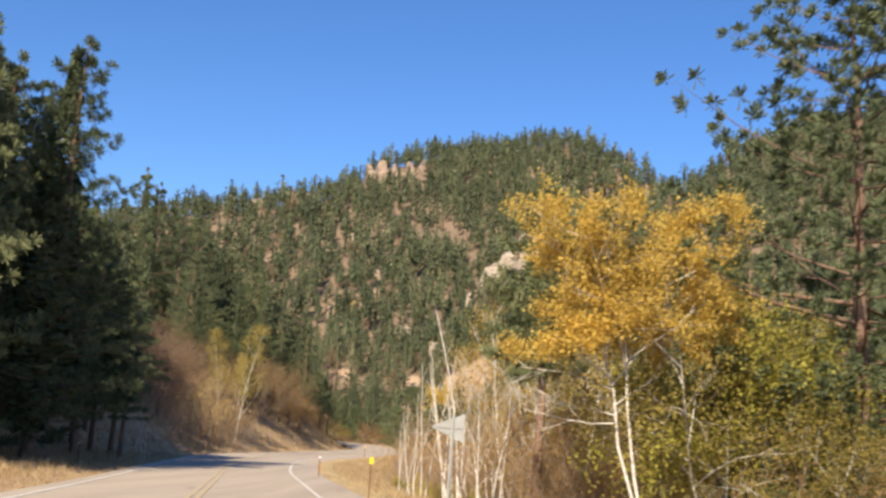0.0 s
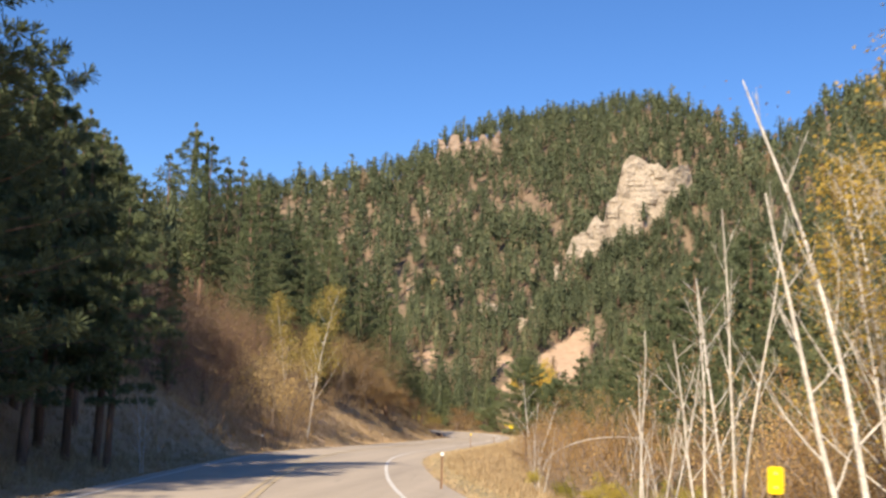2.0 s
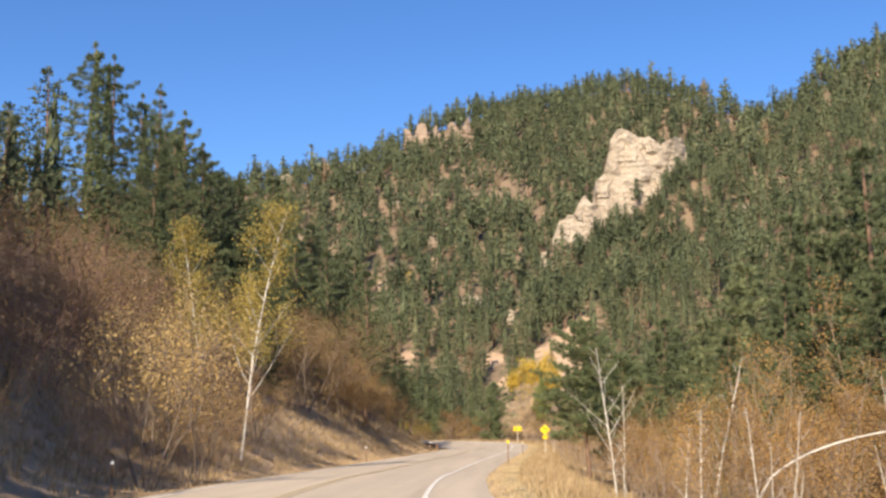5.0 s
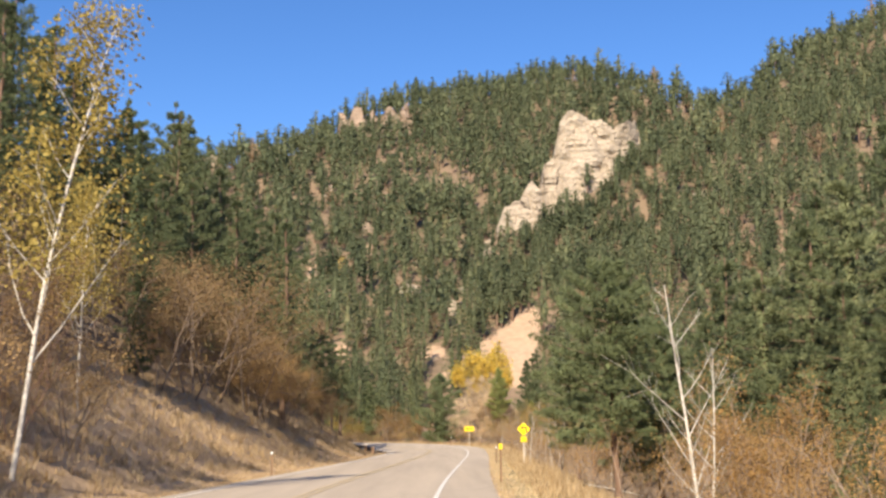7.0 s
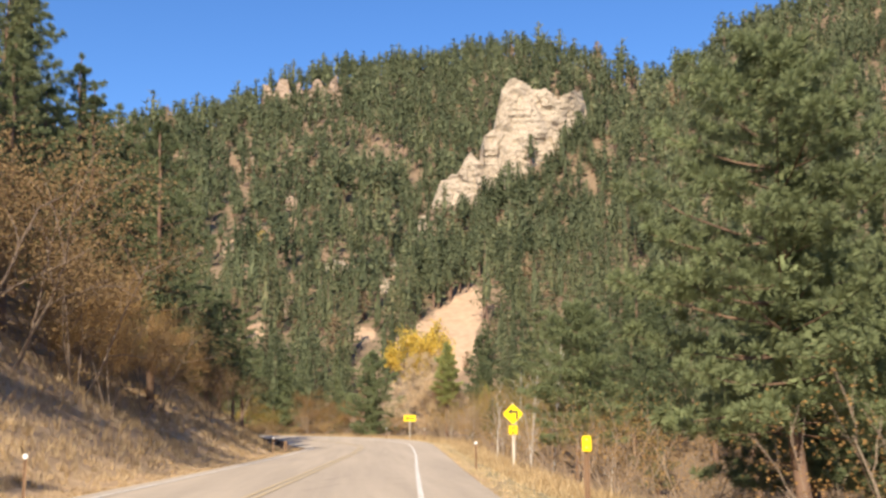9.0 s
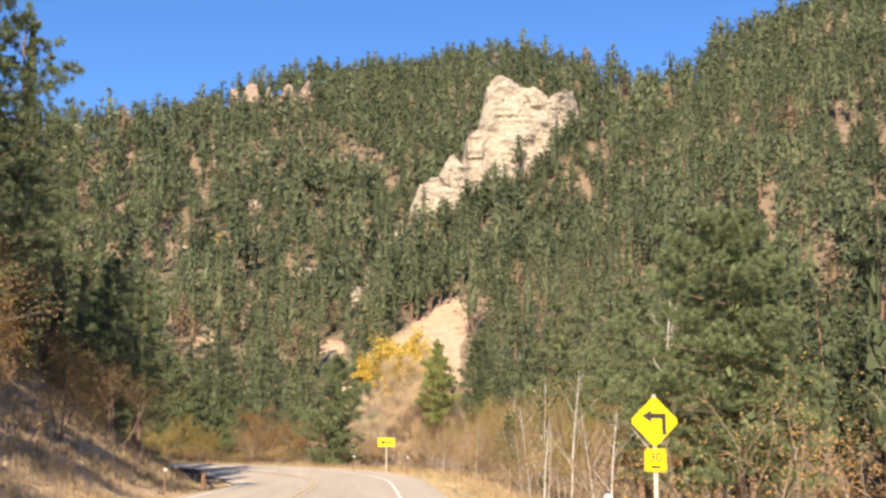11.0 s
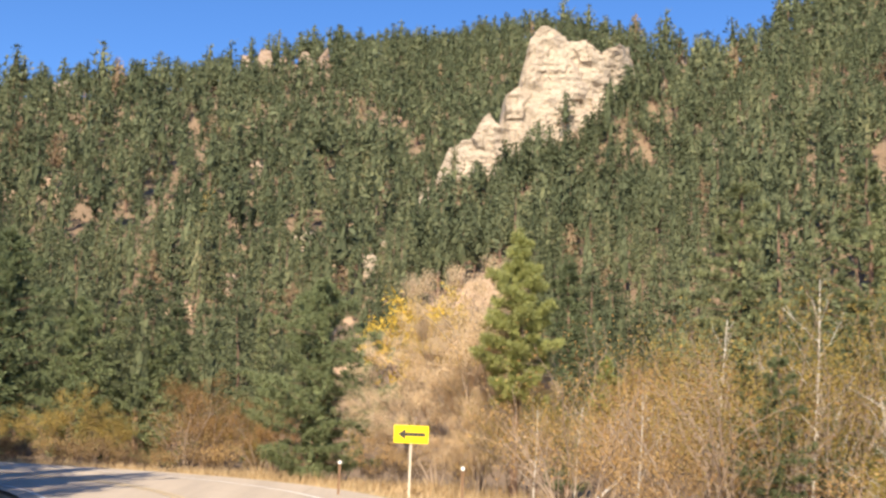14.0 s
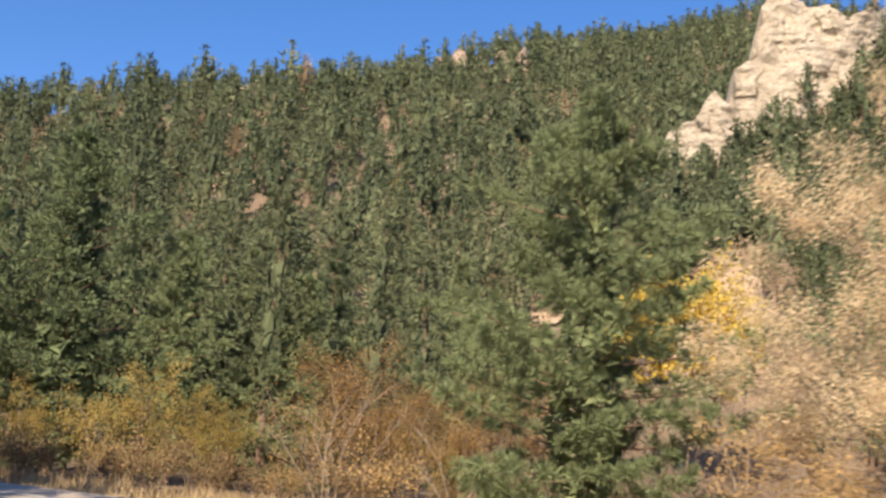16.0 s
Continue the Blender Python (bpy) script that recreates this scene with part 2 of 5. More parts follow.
# the road's middle line, in plan, and its height
ROAD_X = [6.0, 2.2, -1.6, -4.7, -8.5, -11.95, -14.5, -15.3, -15.1, -14.5, -13.3, -12.0, -11.5, -12.5, -14.2, -18.0, -24.5, -34.0, -51.0, -80.0, -140.0]
ROAD_Y = [-70.0, -32.0, 0.0, 20.0, 43.0, 64.0, 86.0, 105.0, 120.0, 136.0, 160.0, 185.0, 203.0, 213.0, 221.0, 229.0, 235.5, 240.0, 244.0, 247.0, 250.0]
ROAD_Z = [0.6, 0.3, 0.0, -0.27, -0.56, -0.70, -0.71, -0.74, -0.80, -0.77, -0.71, -0.58, -0.43, -0.34, -0.22, -0.08, 0.05, 0.2, 0.4, 0.8, 1.4]


def curve_through(points, step):
    """A smooth line through points, cut evenly."""
    p = np.array(points, float)
    p = np.vstack([2 * p[0] - p[1], p, 2 * p[-1] - p[-2]])
    out = []
    for k in range(1, len(p) - 2):
        n = max(2, int(np.linalg.norm(p[k + 1] - p[k]) / step))
        for t in np.arange(n) / n:
            out.append(0.5 * (2 * p[k] + (p[k + 1] - p[k - 1]) * t + (2 * p[k - 1] - 5 * p[k] + 4 * p[k + 1] - p[k + 2]) * t * t
                              + (3 * p[k] - p[k - 1] - 3 * p[k + 1] + p[k + 2]) * t ** 3))
    return np.array(out + [p[-2]])


ROAD = curve_through(np.stack([ROAD_X, ROAD_Y, ROAD_Z], 1), 1.2)
tangent = np.gradient(ROAD[:, :2], axis=0)
tangent /= np.linalg.norm(tangent, axis=1)[:, None]
LEFTWARD = np.stack([-tangent[:, 1], tangent[:, 0]], 1)
LEFT_EDGE, RIGHT_EDGE = 4.0, 5.0


def bank_angle(y):
    """How far the bend is tipped to its inner side."""
    return 0.055 * smooth(185, 215, y)


def beside_road(x, y):
    """Distance to the left of the road's middle (right: minus) and the road's height and place there."""
    x, y = np.atleast_1d(np.asarray(x, float)), np.atleast_1d(np.asarray(y, float))
    d, z, along = np.empty(x.shape), np.empty(x.shape), np.empty(x.shape)
    for a in range(0, len(x), 20000):
        s = slice(a, a + 20000)
        dx, dy = x[s, None] - ROAD[None, :, 0], y[s, None] - ROAD[None, :, 1]
        k = np.argmin(dx * dx + dy * dy, axis=1)
        r = np.arange(len(k))
        side = dx[r, k] * LEFTWARD[k, 0] + dy[r, k] * LEFTWARD[k, 1]
        d[s] = np.sign(side) * np.hypot(dx[r, k], dy[r, k])
        z[s], along[s] = ROAD[k, 2], ROAD[k, 1]
    return d, z, along


RIDGE_X = [-2600, -600, -300, -181, -142, -88, -65, -54, -43, -29, -15, 1, 27, 41, 56, 67, 82, 90, 95, 111, 123, 138, 160, 260, 700, 2600]
RIDGE_Z = [60, 70, 73, 80, 87, 102, 115, 129, 143.5, 149.5, 159.5, 164.5, 173.5, 171.5, 167, 155, 136.5, 118, 118, 125, 137, 146, 155, 168, 158, 60]


def ground(x, y):
    """The ground's height over the plan."""
    x, y = np.atleast_1d(np.asarray(x, float)), np.atleast_1d(np.asarray(y, float))
    d, zr, along = beside_road(x, y)
    rough = smooth(6, 14, np.abs(d))
    # left: ditch, then the cut bank and the spur above it
    a = np.clip(d - LEFT_EDGE, 0, None)
    start = 1.6 + 4.5 * (1 - smooth(60, 92, along)) + 0.6 * vnoise(x, y, 9, 3)
    # the extra steepness near the start is out of view, added to shade the bank
    rise = soft(a - start - 0.6, 0.35) * (0.66 + 0.05 * vnoise(x, y, 30, 4)) * (1 + 0.5 * (1 - smooth(5, 55, y)) * smooth(4, 14, a))
    rise = 70 * (1 - np.exp(-rise / 70))
    left = -0.12 * smooth(0, 1.0, a) + 0.06 * smooth(1.0, 2.5, a) + rise + rough * (0.35 * vnoise(x, y, 5, 5) + 0.8 * vnoise(x, y, 14, 6))
    # right: verge, then down to the creek bottom; level ground past the bend
    b = np.clip(-d - RIGHT_EDGE, 0, None)
    past = smooth(196, 214, along)
    right = (1 - past) * (-0.05 * b - 2.3 * smooth(1.5, 9.5, b)) + past * (-0.02 * np.clip(b, 0, 20)) + rough * 0.25 * vnoise(x, y, 4, 7)
    z = zr - 0.10 + np.where(d > 0, left, right) - bank_angle(along) * np.clip(d, -RIGHT_EDGE, LEFT_EDGE)
    z = np.where(d < 0, np.maximum(z, -4.0 + 0 * z), z)
    # the mountain ahead, with its right-hand shoulder, up to the crest
    gully = 7 * vnoise(x, y, 70, 8) + 3.5 * vnoise(x, y, 28, 9)
    up = 0.38 * soft(y - 287 + gully, 9) + 0.20 * soft(y - 405, 25) + 0.45 * soft(x - 24 + 0.6 * gully, 6) * smooth(10, 120, y) * (d < 0)
    up = up + (8 + 8 * smooth(20, 42, x)) * smooth(2, 13, x) * (1 - smooth(54, 68, x)) * np.exp(-((y - 409) / 14) ** 2)
    up = up * np.where((d > 0) & (y < 262), 0, 1)
    crest = np.interp(x, RIDGE_X, RIDGE_Z) + 2.5 * vnoise(x, y, 40, 10)
    k = 4.0
    up = -k * np.logaddexp(-up / k, -crest / k)
    up = up - 0.10 * soft(y - 680, 40)
    z = z + np.maximum(up, -40) + smooth(8, 40, up) * (1.2 * vnoise(x, y, 11, 11) + 0.5 * vnoise(x, y, 4, 12))
    return z


def gz(x, y):
    return float(ground(x, y)[0])


def tri_mesh(name, V, F, mats, index=None, smooth_faces=False, tints=None):
    """A mesh of triangles from arrays."""
    V, F = np.ascontiguousarray(V, np.float32), np.ascontiguousarray(F, np.int32)
    me = bpy.data.meshes.new(name)
    me.vertices.add(len(V))
    me.vertices.foreach_set("co", V.ravel())
    me.loops.add(F.size)
    me.loops.foreach_set("vertex_index", F.ravel())
    me.polygons.add(len(F))
    me.polygons.foreach_set("loop_start", np.arange(0, F.size, F.shape[1], dtype=np.int32))
    if index is not None:
        me.polygons.foreach_set("material_index", np.ascontiguousarray(index, np.int32))
    me.polygons.foreach_set("use_smooth", np.full(len(F), smooth_faces))
    for key, values in (tints or {}).items():
        me.attributes.new(key, "FLOAT", "POINT").data.foreach_set("value", np.ascontiguousarray(values, np.float32))
    for mt in mats if isinstance(mats, (list, tuple)) else [mats]:
        me.materials.append(mt)
    me.update(calc_edges=True)
    return me


def piece(name, me, parent, label=""):
    """A mesh as one part under a thing."""
    ob = new(name, me)
    ob.parent = parent
    return tagged(ob, label)


def part(name, bm, material, parent, label=""):
    me = bpy.data.meshes.new(name)
    bm.to_mesh(me)
    bm.free()
    me.materials.append(material)
    return piece(name, me, parent, label)


def thing(name, at, label, category, group=""):
    ob = new(name)
    ob.empty_display_size = 0.3
    ob.matrix_world = at
    return tagged(ob, label, category, group)


# ---- ground ----
def spread(lo, hi, step, out_lo, out_hi, grow=1.12):
    mid = list(np.arange(lo, hi + step / 2, step))
    def tail(edge, end, sign):
        t, s, v = [], step, edge
        while (end - v) * sign > 0:
            s = min(s * grow, 160)
            if abs(v) < 260 and s > 4:
                s = 4
            v += s * sign
            t.append(v)
        return t
    return np.array(tail(lo, out_lo, -1)[::-1] + mid + tail(hi, out_hi, 1))


gx = spread(-48, 12, 0.75, -2600, 2600)
gy = np.concatenate([np.array([-1500, -900, -500, -300, -180, -110, -80, -60, -50]), np.arange(-42, 262, 1.2), np.arange(262, 640, 4.0), 640 + 6 * 1.1 ** np.arange(1, 45)])
GX, GY = np.meshgrid(gx, gy)
GZ = ground(GX.ravel(), GY.ravel())
nx, ny = len(gx), len(gy)
ids = np.arange(nx * ny).reshape(ny, nx)
quads = np.stack([ids[:-1, :-1].ravel(), ids[:-1, 1:].ravel(), ids[1:, 1:].ravel(), ids[1:, :-1].ravel()], 1)


BARE_SPOTS = [(-10.6, 336, 3.0, 6.0), (-3.6, 369, 2.2, 9.0), (-7.8, 393, 1.8, 7.0), (8.3, 400, 1.6, 6.0), (34, 385, 1.6, 6.0), (61, 371, 1.8, 8.0), (-43, 396, 1.5, 7.0), (-29, 415, 1.6, 8.0), (-72, 409, 2.2, 7.0), (-75, 437, 3.0, 7.0), (-31, 338, 2.5, 7.0), (-16, 345, 2.0, 5.0)]


def scree_at(x, y):
    """1 on the bare slide below the cliff and on the worn bare patches of the slope, 0 elsewhere."""
    wide = np.interp(y, [296, 320, 332, 342, 352, 360, 366], [15, 11.5, 9.0, 8.0, 6.2, 3.0, 0.8])
    mid = np.interp(y, [296, 320, 332, 342, 352, 366], [-4, 0, 3.5, 7.5, 11.3, 14.2])
    s = smooth(0, 3, wide - np.abs(x - mid)) * smooth(308, 322, y) * (1 - smooth(362, 368, y))
    for px, py, w, h in BARE_SPOTS:
        s = np.maximum(s, 0.95 * (1 - smooth(0.6, 1.3, np.hypot((x - px) / w, (y - py) / h))))
    bare = smooth(0.5, 0.8, vnoise(x, y * 0.45, 15, 21)) * smooth(360, 390, y) * (1 - smooth(480, 520, y)) * 0.5 * (1 - smooth(4, 14, x))
    return np.maximum(s, bare)


gd, _, galong = beside_road(GX.ravel(), GY.ravel())
verge = np.where(gd > 0, (0.8 + 0.1 * smooth(86, 104, galong)) * (1 - smooth(5.5, 14.0, gd - LEFT_EDGE)), 0.9 * (1 - smooth(2.5, 6.5, -gd - RIGHT_EDGE)))
mown = 0.75 * np.where(gd < 0, smooth(0.3, 0.9, -gd - RIGHT_EDGE) * (1 - smooth(1.6, 3.2, -gd - RIGHT_EDGE)), 0.0)
land = tagged(new("ground", tri_mesh("ground", np.stack([GX.ravel(), GY.ravel(), GZ], 1), quads, EARTH, None, True,
                                     {"scree": scree_at(GX.ravel(), GY.ravel()), "verge": verge, "mown": mown})),
              "dry brown hillsides of a pine canyon with a pale scree slide", "ground", kind="structure")


# ---- road ----
def ribbon(name, offsets, lift, material, label, category, lo=-80, hi=400, skirt=0.0, parent=None, tip=True):
    """A strip along the road between offsets to the left of its middle."""
    rows = [k for k in range(len(ROAD)) if lo <= ROAD[k, 1] <= hi]
    V, F, m = [], [], len(offsets)
    for k in rows:
        tipped = bank_angle(ROAD[k, 1])
        for o in offsets:
            p = ROAD[k, :2] + LEFTWARD[k] * o
            V.append((p[0], p[1], ROAD[k, 2] - 0.016 * abs(o) * (1 - tipped / 0.055) - tipped * o + lift - (skirt if o in (offsets[0], offsets[-1]) else 0)))
    for r in range(len(rows) - 1):
        for c in range(m - 1):
            a = r * m + c
            F.append((a, a + m, a + m + 1, a + 1))
    ob = new(name, tri_mesh(name, np.array(V), np.array(F), material))
    ob.parent = parent
    return tagged(ob, label, category, kind="" if parent else "structure")


road = ribbon("road", [-5.2, -5.0, -3.5, -1.7, 0.0, 1.7, 3.5, 3.95, 4.1], 0.0, ASPHALT, "sun-bleached two-lane asphalt road winding along the canyon", "road", skirt=0.0)
ribbon("edge_line", [-3.57, -3.44], 0.012, WHITE_LINE, "worn white edge line", "", parent=road)
ribbon("edge_line", [3.44, 3.57], 0.012, WHITE_LINE, "worn white edge line", "", parent=road)
ribbon("center_line", [-0.17, -0.06], 0.012, YELLOW_LINE, "worn yellow center line", "", parent=road)
ribbon("center_line", [0.06, 0.17], 0.012, YELLOW_LINE, "worn yellow center line", "", parent=road)


# ---- growing things ----
def tube(points, radii, sides=5):
    """A tapered limb along points: vertices and triangles."""
    p = np.array(points, float)
    t = np.gradient(p, axis=0)
    t /= np.linalg.norm(t, axis=1)[:, None] + 1e-9
    ref = np.where(np.abs(t[:, 2:3]) > 0.9, np.array([[1.0, 0, 0]]), np.array([[0, 0, 1.0]]))
    u = np.cross(t, ref)
    u /= np.linalg.norm(u, axis=1)[:, None] + 1e-9
    v = np.cross(t, u)
    ang = np.arange(sides) * 2 * np.pi / sides
    ring = p[:, None] + np.asarray(radii)[:, None, None] * (np.cos(ang)[None, :, None] * u[:, None] + np.sin(ang)[None, :, None] * v[:, None])
    V = ring.reshape(-1, 3)
    F = []
    for r in range(len(p) - 1):
        for c in range(sides):
            a, b = r * sides + c, r * sides + (c + 1) % sides
            F += [(a, b, b + sides), (a, b + sides, a + sides)]
    return V, np.array(F)


def gather(pieces):
    V, F, n = [], [], 0
    for v, f in pieces:
        V.append(v)
        F.append(np.asarray(f) + n)
        n += len(v)
    return np.vstack(V), np.vstack(F)


def brushes(rng, centres, ways, count, length, width, fan=0.8):
    """Sprays of needles at centres, along ways."""
    c, w = np.repeat(centres, count, 0), np.repeat(ways, count, 0)
    way = w * 0.7 + rng.normal(0, fan, c.shape) + np.array([0, 0, 0.25])
    way /= np.linalg.norm(way, axis=1)[:, None]
    side = np.cross(way, rng.normal(0, 1, c.shape))
    side /= np.linalg.norm(side, axis=1)[:, None]
    ln = length * rng.uniform(0.6, 1.15, (len(c), 1))
    base = c + way * ln * 0.05
    V = np.stack([base, base + way * ln + side * width, base + way * ln * 0.9 - side * width], 1).reshape(-1, 3)
    return V, np.arange(len(V)).reshape(-1, 3)


def pine_arrays(seed, height, reach, bare=0.2, branches=48, per=7, needles=14, length=0.34, width=0.06, lean=0.0, taper=0.72, limbed=True, fan=0.62):
    """Trunk with limbs, and tufts of needles, of a pine that stands at 0."""
    rng = np.random.default_rng(seed)
    hs = np.linspace(0, 1, 9)
    bend = np.cumsum(rng.normal(0, 0.012 * height, (9, 2)), 0) * 0.5
    spine = np.stack([bend[:, 0] + lean * hs * height, bend[:, 1], hs * height - 0.4 * (hs == 0)], 1)
    wood = [tube(spine, 0.015 * height * (1 - 0.93 * hs) + 0.01, 7 if limbed else 5)]
    centres, ways = [], []
    gaps = rng.uniform(0.55, 1.25, branches)
    up = np.array([0, 0, 1.0])
    for k in range(branches):
        u = (5 * (k // 5) + 1.4 * rng.uniform(0, 1) + 0.35 * (k % 5)) / branches
        h = bare + (0.985 - bare) * u
        form = (0.62 + 0.45 * min(u / 0.22, 1.0)) * max(1 - u ** 1.55, 0.0) ** (taper + 0.1)
        ln = max(0.22, reach * form * 1.1 * gaps[k] * rng.uniform(0.75, 1.15))
        ang = (k % 5) * 1.2566 + (k // 5) * 0.9 + rng.uniform(-0.35, 0.35)
        at = np.array([np.interp(h, hs, spine[:, 0]), np.interp(h, hs, spine[:, 1]), h * height])
        out = np.array([math.cos(ang), math.sin(ang), 0])
        droop, lift = rng.uniform(-0.30, 0.06) + 0.4 * u, rng.uniform(0.12, 0.32)
        if limbed:
            ts = np.linspace(0, 1, 4)
            line = at + out * ln * ts[:, None] + up * (ln * (droop * ts + lift * ts * ts))[:, None]
            wood.append(tube(line, np.linspace(0.008 + 0.009 * ln, 0.006, 4), 3))
        side = np.array([-out[1], out[0], 0])
        n = max(4, int(per * (0.35 + 0.65 * ln / reach)))
        for q in range(n):
            f = 0.25 + 0.75 * ((q + rng.uniform(0, 1)) / n) ** 0.8
            c = at + out * ln * f + up * (ln * (droop * f + lift * f * f))
            wide = (1 if q % 2 else -1) * rng.uniform(0.1, 1.0) * 0.42 * ln * (1.12 - f) ** 0.7
            off = side * wide + out * abs(wide) * 0.35 + up * (rng.normal(0.04, 0.05) + 0.10 * abs(wide))
            centres.append(c + off)
            w = out * 0.7 + off / (np.linalg.norm(off) + 0.2) * 0.6 + up * 0.25
            ways.append(w / np.linalg.norm(w))
    for q in range(3):
        centres.append(spine[-1] - up * 0.12 * q), ways.append(up)
    crown = brushes(rng, np.array(centres), np.array(ways), needles, length, width, fan)
    return gather(wood), crown


def heart(rng, height, reach, bare, taper=0.6, sides=7, rings=6):
    """The dense inner foliage of a crown, as one lumpy body."""
    V, F = [], []
    for r in range(rings):
        u = r / (rings - 1)
        for c in range(sides):
            a = (c + 0.5 * (r % 2)) * 2 * np.pi / sides
            w = reach * (0.35 + 0.65 * min(u / 0.2, 1)) * max(1 - u, 0.02) ** taper * rng.uniform(0.7, 1.2)
            V.append((w * math.cos(a), w * math.sin(a), height * (bare + (0.97 - bare) * u) + rng.normal(0, 0.02) * height / rings * 6))
    for r in range(rings - 1):
        for c in range(sides):
            a, b = r * sides + c, r * sides + (c + 1) % sides
            F += [(a, b, b + sides), (a, b + sides, a + sides)]
    loose = np.array(V)[np.array(F)] + rng.normal(0, 0.05 * reach + 0.03, (len(F), 3, 3))
    return loose.reshape(-1, 3), np.arange(len(F) * 3).reshape(-1, 3)


def limbs(rng, at, way, length, radius, level, out, tips, sides=(6, 4, 3, 3), kids=(7, 5, 4), spreadout=0.7, up=0.25, fork=0.32):
    """A limb and all that grows from it."""
    n = (5, 4, 2, 2)[level]
    pts, w, p = [np.array(at)], np.array(way, float), np.array(at, float)
    for k in range(n):
        w = w + rng.normal(0, 0.10 + 0.05 * level, 3) + np.array([0, 0, up * 0.12 * level])
        w /= np.linalg.norm(w)
        p = p + w * length / n
        pts.append(p)
    out.append(tube(pts, np.linspace(radius, radius * 0.3 + 0.003, n + 1), sides[level]))
    if level >= len(kids):
        tips.append((pts[-1], w))
        tips.append((pts[-2], w))
        return
    for k in range(kids[level]):
        f = fork + (1 - fork) * (k + rng.uniform(0, 1)) / kids[level]
        j = min(int(f * n), n - 1)
        start = pts[j] + (pts[j + 1] - pts[j]) * (f * n - j if f * n - j < 1 else 1)
        turn = rng.normal(0, 1, 3)
        turn -= w * turn.dot(w)
        turn /= np.linalg.norm(turn)
        nw = w * (1 - spreadout * 0.5) + turn * spreadout + np.array([0, 0, up])
        nw /= np.linalg.norm(nw)
        limbs(rng, start, nw, length * rng.uniform(0.36, 0.6) * (1.15 - 0.45 * f), radius * 0.42, level + 1, out, tips, sides, kids, spreadout, up)
    tips.append((pts[-1], w))


def leaf_arrays(rng, tips, count, size, scatter):
    """Small bent leaves round the ends of the twigs."""
    t = np.array([p for p, _ in tips])
    c = t[rng.integers(0, len(t), count)] + rng.normal(0, scatter, (count, 3))
    a = rng.normal(0, 1, (count, 3)) + np.array([0, 0, -0.3])
    a /= np.linalg.norm(a, axis=1)[:, None]
    b = np.cross(a, rng.normal(0, 1, (count, 3)))
    b /= np.linalg.norm(b, axis=1)[:, None]
    s = size * rng.uniform(0.6, 1.25, (count, 1))
    n = np.cross(a, b)
    V = np.stack([c - a * s * 0.6, c + b * s * 0.42 + n * s * 0.12, c + a * s * 0.6, c - b * s * 0.42 + n * s * 0.12], 1).reshape(-1, 3)
    q = np.arange(count)[:, None] * 4
    F = np.vstack([q + np.array([[0, 1, 2]]), q + np.array([[0, 2, 3]])])
    return V, F


def broadleaf_arrays(seed, height, stems=1, kids=(7, 5, 4), leaves=2500, size=0.11, scatter=0.22, thick=0.02, spreadout=0.7, up=0.25, lean=(0, 0), splay=0.25, high=-1.0, fork=0.32):
    rng = np.random.default_rng(seed)
    out, tips = [], []
    for s in range(stems):
        ang = s * 2.4 + rng.uniform(0, 1)
        way = np.array([math.cos(ang) * splay * (stems > 1) + lean[0], math.sin(ang) * splay * (stems > 1) + lean[1], 1.0])
        h = height * (rng.uniform(0.72, 1.0) if s else 1.0)
        limbs(rng, (0.12 * math.cos(ang) * (stems > 1), 0.12 * math.sin(ang) * (stems > 1), -0.3), way / np.linalg.norm(way), h * 0.96, thick * height * (0.7 if stems > 2 else 1), 0, out, tips, kids=kids, spreadout=spreadout, up=up, fork=fork)
    tips = [t for t in tips if t[0][2] > high * height]
    return gather(out), (leaf_arrays(rng, tips, leaves, size, scatter) if leaves else None)


